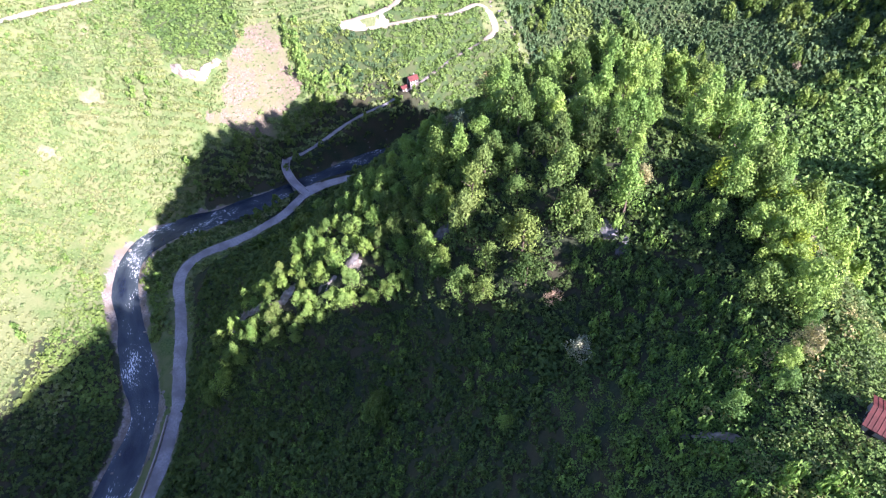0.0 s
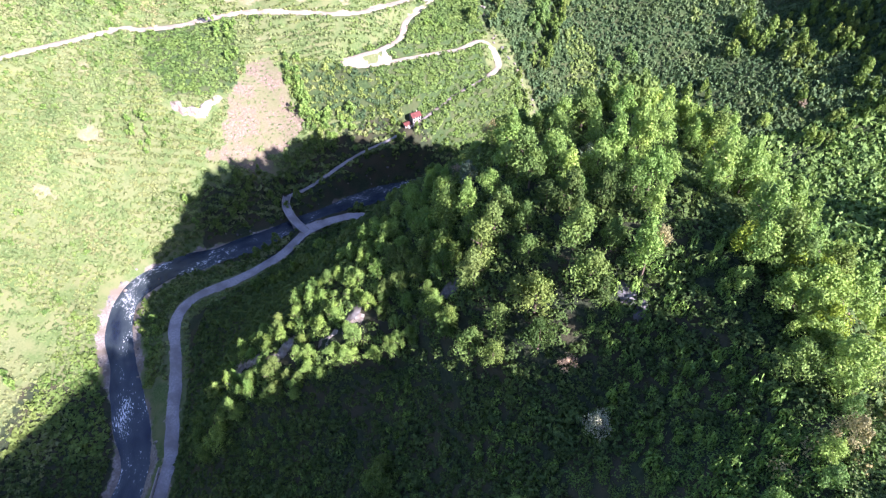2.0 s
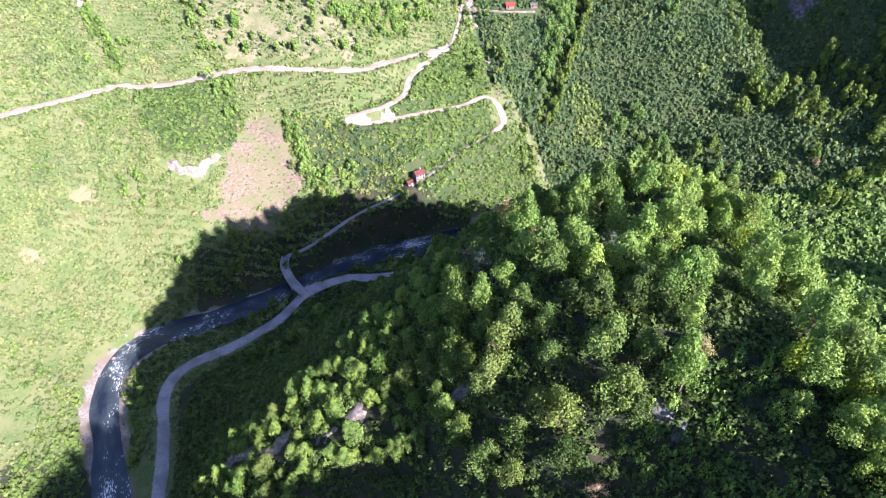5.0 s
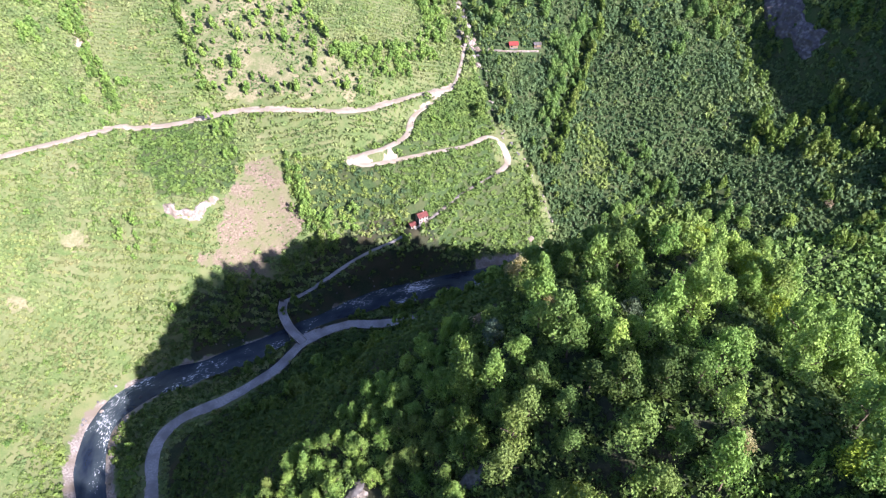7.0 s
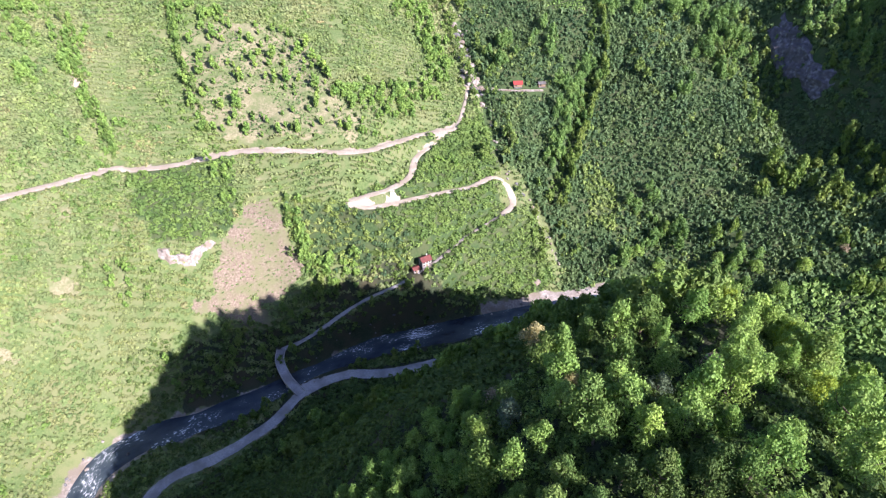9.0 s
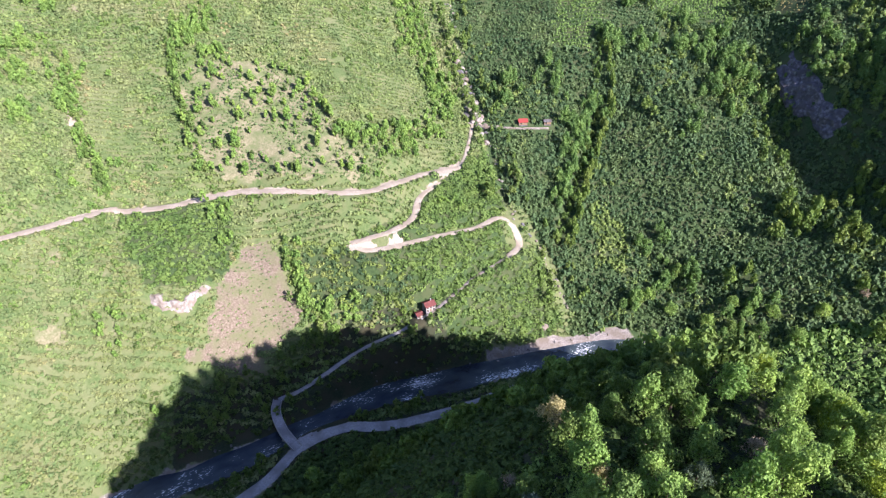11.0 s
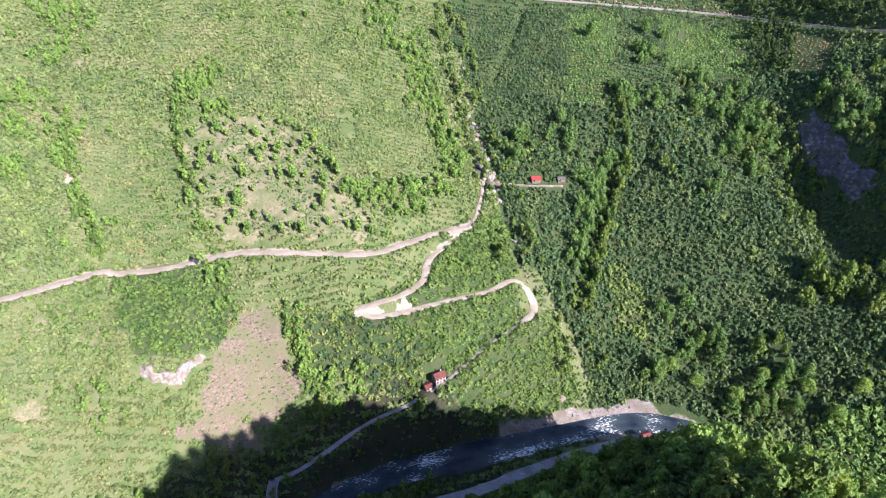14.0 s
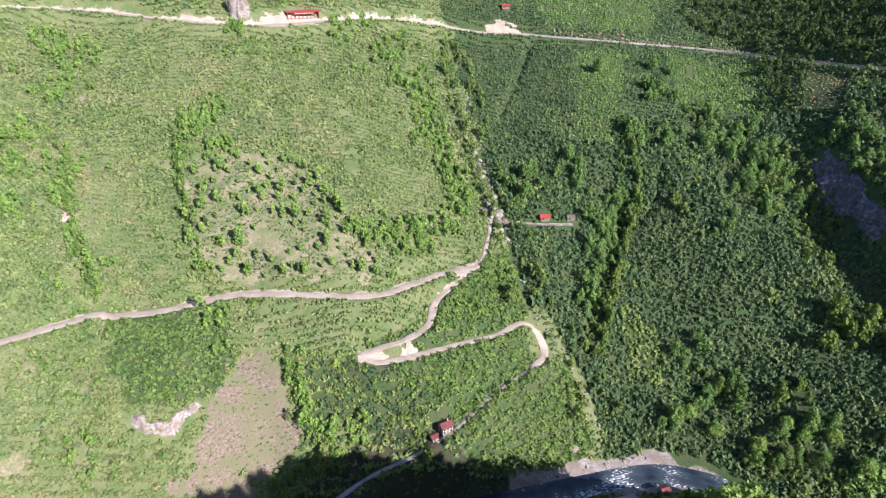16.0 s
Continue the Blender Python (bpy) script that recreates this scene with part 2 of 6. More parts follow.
WEST_LOW = [(-65, 10, 67), (-55, 60, 67), (-72, 112, 66), (-100, 125, 43)]
NORTH_FLANK = [(34, 168, 152), (8, 165, 146), (-20, 172, 124), (-50, 172, 93), (-80, 168, 60)]
NORTH_LOW = [(50, 250, 94), (20, 240, 90), (-20, 230, 66), (-60, 212, 49), (-98, 197, 32)]
NORTH_FOOT = [(-120, 190, 15), (-100, 225, 15), (-62, 262, 10), (-25, 272, 14), (15, 290, 22), (55, 306, 22), (95, 312, 34)]
SOUTH_EAST = [(345, 185, 42), (365, 115, 40), (352, 245, 78)]
RIDGE_EDGE = [(50, 36, 169.5), (46, 24, 172), (79, 58, 169), (91, 68, 162), (47, 89, 149), (32, 95, 140)]
EAST_FACE = [(120, 0, 162), (110, 60, 145), (105, 110, 142), (105, 160, 135), (108, 210, 112), (125, 260, 70)]
EAST_FOOT = [(150, 60, 95), (148, 140, 84), (145, 190, 72), (138, 240, 55), (128, 290, 36)]
GULLY = [(-20, 651, 175), (-6, 597, 141), (3, 555, 117), (14, 515, 101), (20, 473, 86), (29, 436, 69), (33, 422, 61), (52, 408, 46), (61, 395, 31), (70, 377, 13)]
EAST_GULLY = [(66, 412, 44), (78, 443, 61), (95, 484, 82), (108, 515, 102), (109, 555, 132), (127, 631, 172)]
LEFT_LOW = [(-200, 40, 12), (-200, 120, 10), (-208, 160, 17), (-215, 200, 30), (-212, 240, 37), (-190, 262, 22), (-165, 285, 35), (-135, 305, 36)]
LEFT_MID = [(-260, 60, 61), (-250, 150, 53), (-240, 220, 60), (-215, 290, 64), (-170, 325, 73), (-140, 338, 62), (-100, 348, 57)]
LEFT_HIGH = [(-320, 120, 112), (-310, 220, 122), (-280, 310, 119), (-250, 360, 115)]
SLOPE_A = [(-290, 430, 151), (-240, 424, 123), (-190, 430, 113), (-140, 430, 110), (-95, 430, 107), (-50, 440, 97)]
SLOPE_B = [(-300, 515, 167), (-227, 514, 160), (-150, 520, 152), (-95, 495, 132), (-54, 496, 119), (-20, 520, 109)]
SLOPE_C = [(-340, 640, 251), (-250, 660, 243), (-150, 690, 239), (-70, 740, 244), (30, 730, 219), (120, 720, 212)]
LEFT_SHOULDER = [(-60, 590, 156), (-35, 560, 130), (-22, 500, 105)]
RIGHT_LOW = [(110, 383, 22), (140, 385, 23), (170, 366, 24), (202, 342, 26), (235, 302, 20), (215, 260, 16), (262, 270, 30), (240, 200, 22), (320, 230, 60)]
RIGHT_MID = [(60, 462, 75), (95, 455, 66), (133, 430, 56), (190, 400, 51), (235, 385, 62), (270, 345, 65), (330, 300, 72)]
RIGHT_UPPER = [(49, 512, 102), (100, 515, 101), (154, 498, 104), (200, 486, 99), (214, 462, 91), (226, 436, 77), (310, 390, 104)]
RIGHT_HIGH = [(47, 605, 150), (108, 588, 154), (157, 556, 137), (206, 518, 122), (222, 528, 130), (295, 470, 146)]
RIGHT_TOP = [(200, 600, 157), (269, 528, 169), (320, 500, 185)]
EAST_RIDGE = [(335, 300, 110), (330, 360, 165), (318, 415, 150), (310, 450, 148)]
WALL_FOOT = [(228, 512, 119), (236, 492, 107), (243, 470, 99), (247, 448, 91), (249, 428, 81)]
WALL_TOP = [(240, 520, 141), (248, 500, 139), (254, 480, 131), (260, 458, 122), (266, 436, 112), (274, 415, 104), (272, 490, 142), (276, 465, 135)]
SPUR_TOP = [(64, 107, 170), (42, 117, 167), (36, 141, 159), (47, 182, 148), (85, 157, 146), (-4, 122, 132), (20, 155, 157), (44, 103, 154), (44, 162, 151), (80, 190, 145), (36, 211, 125), (17, 203, 124), (56, 224, 121)]

# water level along the river, and the tracks
RIVER = [(-165, -60, -1), (-158, 20, 0), (-149, 70, 0.3), (-142, 108, 0.8), (-144, 132, 1), (-157, 156, 1.2), (-168, 178, 1.4), (-180, 203, 1.6), (-181, 226, 1.8), (-168, 243, 2), (-139, 259, 2.2), (-111, 275, 2.4), (-84, 290, 2.6), (-60, 306, 2.8), (-38, 316, 3), (-16, 322, 3.2), (24, 334, 3.5), (60, 344.5, 3.8), (93, 352, 4.1), (116, 350, 4.5), (135, 338, 4.8), (153, 312, 5.1), (166, 280, 5.5), (179, 240, 6), (196, 190, 6.6), (228, 125, 7.2), (290, 50, 8)]
RIVER_ROAD = [(-134, 20, 5), (-129, 60, 5), (-127, 86, 5), (-126, 106, 5), (-127, 128, 5), (-132, 149, 5.5), (-140, 180, 6), (-148, 206, 6), (-142, 222, 6), (-121, 235, 6.5), (-99, 254, 7), (-87, 273, 7.5), (-65, 286, 8), (-40, 288, 8), (-2, 300, 8), (40, 318, 8.5), (80, 333, 8.5)]
BRIDGE = [(-87, 273, 7.5), (-96, 282, 8.8), (-103, 294, 9.6), (-104, 303, 10)]
HOUSE_TRACK = [(-104, 303, 10), (-91, 308, 13), (-78, 316, 18), (-59, 328, 25), (-38, 335, 32), (-24, 341, 38), (-13, 349, 41), (7, 373, 43), (30, 392, 46), (38, 401, 49), (34, 412, 56), (25, 415, 61), (8, 402, 61), (-17, 386, 65), (-43, 370, 68), (-58, 365, 69), (-65, 369, 71), (-58, 373, 72), (-43, 380, 73), (-31, 394, 74), (-27, 414, 77), (-12, 437, 79)]
VALLEY_TRACK = [(-300, 260, 104), (-270, 300, 101), (-236, 334, 98), (-219, 352, 95), (-203, 371, 92), (-197, 372, 90), (-172, 380, 89), (-141, 394, 90), (-111, 395, 91), (-65, 400, 88), (-45, 414, 86), (-25, 436, 82), (-2, 449, 80), (3, 460, 84), (7, 480, 90), (9, 492, 94)]
TOP_ROAD = [(-420, 545, 224), (-350, 576, 218), (-301, 598, 214), (-241, 604, 208), (-194, 609, 204), (-158, 622, 203), (-120, 644, 204), (-71, 672, 202), (-36, 680, 197), (5, 682, 191), (46, 682, 190)]
UPPER_ROAD = [(46, 682, 190), (111, 674, 187), (213, 669, 181), (259, 626, 182), (300, 560, 188), (340, 500, 205)]


def flow(line, step=2.0):
    """A rounded line through the given points, cut in even steps."""
    p = np.array(line, float)
    p = np.vstack([2 * p[0] - p[1], p, 2 * p[-1] - p[-2]])
    out = []
    for i in range(1, len(p) - 2):
        n = max(2, int(np.linalg.norm(p[i + 1] - p[i]) / step))
        s = np.linspace(0, 1, n, endpoint=False)[:, None]
        a, b, c, d = p[i - 1], p[i], p[i + 1], p[i + 2]
        out.append(0.5 * (2 * b + (c - a) * s + (2 * a - 5 * b + 4 * c - d) * s**2 + (3 * b - a - 3 * c + d) * s**3))
    return np.vstack([*out, p[-2:-1]])


def hashed(ix, iy, seed):
    v = np.sin(ix * 127.1 + iy * 311.7 + seed * 74.7) * 43758.5453
    return v - np.floor(v)


def value_noise(x, y, size, seed=0):
    x, y = np.asarray(x, float) / size, np.asarray(y, float) / size
    ix, iy = np.floor(x), np.floor(y)
    fx, fy = x - ix, y - iy
    fx, fy = fx * fx * (3 - 2 * fx), fy * fy * (3 - 2 * fy)
    a, b = hashed(ix, iy, seed), hashed(ix + 1, iy, seed)
    c, d = hashed(ix, iy + 1, seed), hashed(ix + 1, iy + 1, seed)
    return (a + (b - a) * fx) * (1 - fy) + (c + (d - c) * fx) * fy - 0.5


def inside(x, y, poly):
    hit = np.zeros(np.shape(x), bool)
    for (x0, y0), (x1, y1) in zip(poly, poly[1:] + poly[:1]):
        if y0 != y1:
            hit ^= ((y0 > y) != (y1 > y)) & (x < (x1 - x0) * (y - y0) / (y1 - y0) + x0)
    return hit


def near(x, y, line, reach):
    """Distance to a line, and the line's height and place along it at its nearest point; far points are left at a large distance."""
    x, y = np.ravel(x), np.ravel(y)
    dist, height, along = np.full(len(x), 1e3), np.zeros(len(x)), np.zeros(len(x))
    lo, hi = line[:, :2].min(0) - reach, line[:, :2].max(0) + reach
    idx = np.nonzero((x > lo[0]) & (x < hi[0]) & (y > lo[1]) & (y < hi[1]))[0]
    for k in range(0, len(idx), 8000):
        i = idx[k:k + 8000]
        d = (x[i, None] - line[None, :, 0]) ** 2 + (y[i, None] - line[None, :, 1]) ** 2
        j = d.argmin(1)
        dist[i], height[i], along[i] = np.sqrt(d[np.arange(len(i)), j]), line[j, 2], j
    return dist, height, along


R_LINE = flow(RIVER)
ROADS = {"river_road": (flow(RIVER_ROAD), 3.0), "house_track": (flow(HOUSE_TRACK[8:]), 2.2), "lower_track": (flow(HOUSE_TRACK[:6]), 1.3), "grassy_track": (flow(HOUSE_TRACK[5:9]), 1.0), "valley_track": (flow(VALLEY_TRACK[:13]), 2.7), "stream_path": (flow(VALLEY_TRACK[12:]), 1.2), "top_road": (flow(TOP_ROAD), 4.4), "upper_road": (flow(UPPER_ROAD), 2.2)}
LAND = np.array(CREST + RIDGE_EDGE + SOUTH_EAST + RIB + WEST_UPPER + WEST_MID + WEST_LOW + NORTH_FLANK + NORTH_LOW + NORTH_FOOT + EAST_FACE + EAST_FOOT + GULLY + EAST_GULLY + LEFT_LOW + LEFT_MID + LEFT_HIGH + SLOPE_A + SLOPE_B + SLOPE_C + LEFT_SHOULDER + RIGHT_LOW + RIGHT_MID + RIGHT_UPPER + RIGHT_HIGH + RIGHT_TOP + EAST_RIDGE + WALL_FOOT + WALL_TOP + SPUR_TOP + RIVER + RIVER_ROAD + HOUSE_TRACK[::2] + VALLEY_TRACK + TOP_ROAD + UPPER_ROAD[1:], float)


def spline(points, soft=0.005):
    """A thin plate bent over the lines."""
    p = points[:, :2] / 100
    n = len(p)
    d = ((p[:, None] - p[None]) ** 2).sum(-1)
    a = np.zeros((n + 3, n + 3))
    a[:n, :n] = 0.5 * d * np.log(d + 1e-9) + soft * np.eye(n)
    a[:n, n], a[:n, n + 1:], a[n, :n], a[n + 1:, :n] = 1, p, 1, p.T
    return p, np.linalg.solve(a, np.r_[points[:, 2], 0, 0, 0])


PLATE, WEIGHTS = spline(LAND)


def raw_height(x, y):
    x, y = np.ravel(x), np.ravel(y)
    out = np.zeros(len(x))
    for k in range(0, len(x), 8000):
        q = np.stack([x[k:k + 8000], y[k:k + 8000]], -1) / 100
        d = ((q[:, None] - PLATE[None]) ** 2).sum(-1)
        out[k:k + 8000] = (0.5 * d * np.log(d + 1e-9)) @ WEIGHTS[:-3] + WEIGHTS[-3] + q @ WEIGHTS[-2:]
    return out


# narrow clefts cut by running water, and sunken field edges
NOTCHES = [(flow(EAST_GULLY[:4]), 6.5, 3.0), (flow(GULLY[2:9]), 4.0, 3.4), (flow([(50, 678, 0), (44, 655, 0), (30, 616, 0), (20, 597, 0)]), 5.0, 3.6), (flow([(118, 500, 0), (128, 512, 0), (134, 530, 0)]), 4.5, 3.6)]


def full_height(x, y):
    x, y = np.ravel(np.asarray(x, float)), np.ravel(np.asarray(y, float))
    off = np.maximum(np.maximum(np.maximum(-360 - x, x - 345), np.maximum(-60 - y, y - 760)), 0)
    w = np.clip(off / 220, 0, 1)
    w = w * w * (3 - 2 * w)
    far = 150 + 0.16 * np.hypot(x, y - 300).clip(0, 1500) + 90 * value_noise(x, y, 310, 3) + 40 * value_noise(x, y, 120, 4) + np.where(y > 500, 60, 0)
    cx, cy = np.clip(x, -520, 520), np.clip(y, -220, 930)
    h = raw_height(cx, cy) * (1 - w) + far * w
    h = h + 3.0 * value_noise(x, y, 26, 5) + 1.6 * value_noise(x, y, 9, 6)
    for line, deep, wide in NOTCHES:
        d, _, along = near(x, y, line, 4 * wide)
        h = h - deep * np.exp(-(d / wide) ** 2) * (0.75 + 0.6 * value_noise(x, y, 14, 9))
    d, z, _ = near(x, y, R_LINE, 60)
    edge = 8.0 + 4.0 * value_noise(x, y, 20, 8)
    bank = np.clip((d - edge) / 14, 0, 1)
    h = np.where(d < edge + 14, np.where(d < edge, z - 1.4 * np.clip((edge - d) / 3, 0, 1) + 0.2, (z + 0.2) * (1 - bank) + np.maximum(h, z + 0.8) * bank + 1.0 * np.clip((d - edge) / 3, 0, 1) * (1 - bank)), np.maximum(h, 1.0))
    for line, half in ROADS.values():
        d, z, _ = near(x, y, line, 20)
        k = np.clip((d - half - 2.6) / 6.0, 0, 1)
        k = k * k * (3 - 2 * k)
        h = np.where(d < half + 8.6, (z - 0.35) * (1 - k) + h * k, h)
    return h


# ---- ground: one sheet, fine in the valley and coarse towards the horizon ----
STEP, X0, X1, Y0, Y1 = 2.5, -380.0, 360.0, -40.0, 800.0
grow = np.cumsum(2.5 * 1.19 ** np.arange(1, 33))
gx = np.r_[X0 - grow[::-1], np.arange(X0, X1 + 0.1, STEP), X1 + grow]
gy = np.r_[Y0 - grow[::-1], np.arange(Y0, Y1 + 0.1, STEP), Y1 + grow]
MX, MY = np.meshgrid(gx, gy)
MZ = full_height(MX, MY).reshape(MX.shape)


def ground(x, y):
    """Height of the finished ground."""
    x, y = np.asarray(x, float), np.asarray(y, float)
    i = np.clip(np.searchsorted(gx, x) - 1, 0, len(gx) - 2)
    j = np.clip(np.searchsorted(gy, y) - 1, 0, len(gy) - 2)
    u, v = (x - gx[i]) / (gx[i + 1] - gx[i]), (y - gy[j]) / (gy[j + 1] - gy[j])
    return (MZ[j, i] * (1 - u) + MZ[j, i + 1] * u) * (1 - v) + (MZ[j + 1, i] * (1 - u) + MZ[j + 1, i + 1] * u) * v


def sheet(name, verts, faces, materials, index=None, smooth=False, uv=None):
    """A mesh from arrays of places and of equal-sided faces."""
    me = bpy.data.meshes.new(name)
    n, k = faces.shape
    me.vertices.add(len(verts))
    me.vertices.foreach_set("co", np.ascontiguousarray(verts, np.float32).ravel())
    me.loops.add(n * k)
    me.loops.foreach_set("vertex_index", np.ascontiguousarray(faces, np.int32).ravel())
    me.polygons.add(n)
    me.polygons.foreach_set("loop_start", np.arange(0, n * k, k, dtype=np.int32))
    for m in materials:
        me.materials.append(m)
    if index is not None:
        me.polygons.foreach_set("material_index", np.ascontiguousarray(index, np.int32))
    if smooth:
        me.polygons.foreach_set("use_smooth", np.ones(n, bool))
    if uv is not None:
        layer = me.uv_layers.new(name="UVMap")
        layer.data.foreach_set("uv", np.ascontiguousarray(uv[faces.ravel()], np.float32).ravel())
    me.update(calc_edges=True)
    me.validate()
    return me


SCAR = [(-119, 368), (-133, 356), (-138, 331), (-146, 300), (-128, 306), (-103, 322), (-90, 334), (-102, 349), (-107, 362)]
ORCHARD = [(-192, 474), (-169, 490), (-140, 492), (-105, 485), (-80, 438), (-58, 425), (-66, 408), (-110, 406), (-150, 404), (-174, 422)]
SPUR = [(-124, -40), (-119, 110), (-132, 180), (-140, 205), (-115, 228), (-92, 255), (-78, 274), (-60, 281), (-20, 287), (20, 302), (70, 325), (115, 330), (140, 300), (156, 255), (172, 205), (205, 130), (270, 40), (300, -40)]
BARE = [(-239, 424, 5), (-243, 477, 4), (-273, 521, 4), (-222, 262, 5), (-206, 284, 4), (-120, 378, 4), (-214, 333, 4), (-204, 303, 5), (-181, 306, 4), (-231, 356, 4), (-98, 548, 3.5), (-239, 471, 5), (-214, 579, 6), (-214, 519, 2.5), (-203, 474, 3), (-265, 425, 5), (-191, 331, 4), (-207, 295, 7)]
DARK_FIELD = [(-198, 367), (-170, 377), (-143, 387), (-136, 370), (-134, 349), (-147, 336), (-165, 325), (-178, 336)]
LOWER_FIELD = [(-70, 366), (-40, 368), (0, 398), (26, 412), (32, 396), (8, 378), (-12, 354), (-30, 345), (-62, 340), (-90, 344), (-98, 362)]
MOUTH_FIELD = [(-20, 343), (-8, 353), (10, 371), (34, 396), (50, 402), (62, 386), (65, 368), (58, 360), (30, 352), (0, 340)]
UPPER_FIELD = [(-68, 371), (-34, 396), (-22, 434), (2, 452), (18, 470), (30, 432), (26, 418), (8, 405), (-20, 389), (-44, 373)]
DARK_PLOT = [(28, 575), (44, 649), (50, 673), (84, 663), (81, 606), (73, 566)]
ROW_PLOT = [(73, 560), (81, 606), (86, 663), (129, 652), (111, 578), (103, 553)]
TOP_PLOT = [(54, 735), (62, 692), (165, 691), (177, 745)]
EAST_PLOT = [(165, 661), (239, 641), (213, 569), (156, 577)]
DARK_WOOD = [(196, 760), (200, 704), (236, 672), (238, 640), (213, 569), (236, 548), (262, 604), (302, 578), (345, 620), (345, 790)]
BROWN_PLOT = [(261, 605), (278, 573), (254, 538), (239, 556)]
PALE_PLOT = [(180, 386), (203, 379), (196, 369), (178, 371)]
YELLOW_PLOT = [(94, 440), (114, 424), (106, 393), (88, 404)]
MIX_FIELD = [(-107, 367), (-72, 368), (-30, 356), (-30, 340), (-86, 334), (-102, 350)]
EARTH = [(-156, 626, 30, 11, 24), (26, 690, 16, 7, 0), (-61, 369, 8, 5, 10), (-11, 444, 12, 6.5, 38), (-41, 374, 6, 4.5, 40)]


def wobble(x, y, a):
    return x + a * value_noise(x, y, 7, 11) * 2, y + a * value_noise(x, y, 7, 12) * 2


def in_scar(x, y):
    return inside(x + 9 * value_noise(x, y, 8, 101) + 5 * value_noise(x, y, 3, 102), y + 9 * value_noise(x, y, 8, 103) + 5 * value_noise(x, y, 3, 104), SCAR)


nx, ny = len(gx), len(gy)
ii, jj = np.meshgrid(np.arange(nx - 1), np.arange(ny - 1))
a = (jj * nx + ii).ravel()
faces = np.stack([a, a + 1, a + nx + 1, a + nx], -1)
fx, fy = MX.ravel()[faces].mean(1), MY.ravel()[faces].mean(1)
wx, wy = wobble(fx, fy, 3.0)
kind = np.zeros(len(faces), int)
kind[inside(wx, wy, SPUR)] = 2
kind[(wx > 76) & (wy < 112) & inside(fx, fy, SPUR)] = 0
# Dark floor here paints the shade on the left bank.
kind[(fx < -150) & (fx > -205) & (fy < 165 + 10 * value_noise(fx, fy, 12, 15))] = 2
# Past the stream the grass colour itself is darkened for shade.
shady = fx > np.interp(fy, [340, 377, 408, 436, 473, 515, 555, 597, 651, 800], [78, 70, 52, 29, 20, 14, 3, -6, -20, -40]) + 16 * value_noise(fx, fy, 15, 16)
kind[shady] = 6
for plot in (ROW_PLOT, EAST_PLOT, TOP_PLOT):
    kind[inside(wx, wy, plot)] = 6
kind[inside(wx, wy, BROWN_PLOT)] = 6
kind[inside(wx, wy, ORCHARD)] = 5
kind[in_scar(fx, fy)] = 1
for bx, by, br in BARE:
    kind[np.hypot(wx + 0.6 * (wx - fx) - bx, wy + 0.6 * (wy - fy) - by) < br * (0.75 + 0.9 * value_noise(fx, fy, 4, 96))] = 5
# Darkened grass paints the shade between the field bushes.
for plot in (DARK_FIELD, LOWER_FIELD, MOUTH_FIELD, UPPER_FIELD):
    kind[inside(wx, wy, plot)] = 6
for key, (line, half) in ROADS.items():
    d, _, i_near = near(fx, fy, line, 14)
    kind[d < half - 0.5] = 4
    above = fy > line[i_near.astype(int), 1]
    if key == "top_road":
        kind[(d < half + 4 + 5 * value_noise(fx, fy, 25, 17)) & above] = 4
    if key == "valley_track":
        kind[(d < half + 1.5 + 5 * value_noise(fx, fy, 10, 18)) & above] = 4
d_riv, _, _ = near(fx, fy, R_LINE, 30)
shore = np.where((fx > -150) & (fx < 15) & (fy > 250), 5.5, 8.4) + np.where((fx > 15) & (fx < 110) & (fy > 335), 6.0, 0.0) + np.where((fx < -165) & (fy > 190) & (fy < 260), 2.0, 0.0)
kind[(near(fx, fy, flow(GULLY), 12)[0] < 0.2 + 2.2 * value_noise(fx, fy, 8, 19)) & (fy < 575)] = 3
# Grass beside the shaded river reach is swapped for dark floor, as shade.
kind[(d_riv < 30) & (kind == 0) & (fx > -150) & (fx < 15) & (fy > 250)] = 2
kind[d_riv < shore + 5 * value_noise(fx, fy, 14, 14)] = 3
COVER = ["bare_soil", "forest_shade_floor", "river_gravel", "track_earth", "dry_grass", "shade_darkened_grass"]
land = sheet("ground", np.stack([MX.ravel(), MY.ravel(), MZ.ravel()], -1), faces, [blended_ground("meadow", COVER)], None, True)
for k in range(1, 7):
    share, count = np.zeros(nx * ny), np.zeros(nx * ny)
    for corner in range(4):
        np.add.at(share, faces[:, corner], kind == k)
        np.add.at(count, faces[:, corner], 1.0)
    land.attributes.new("share_%d" % k, "FLOAT", "POINT").data.foreach_set("value", (share / count).astype(np.float32))
tagged(new("ground", land), "steep green valley sides with grass, soil and gravel", "ground", kind="structure")


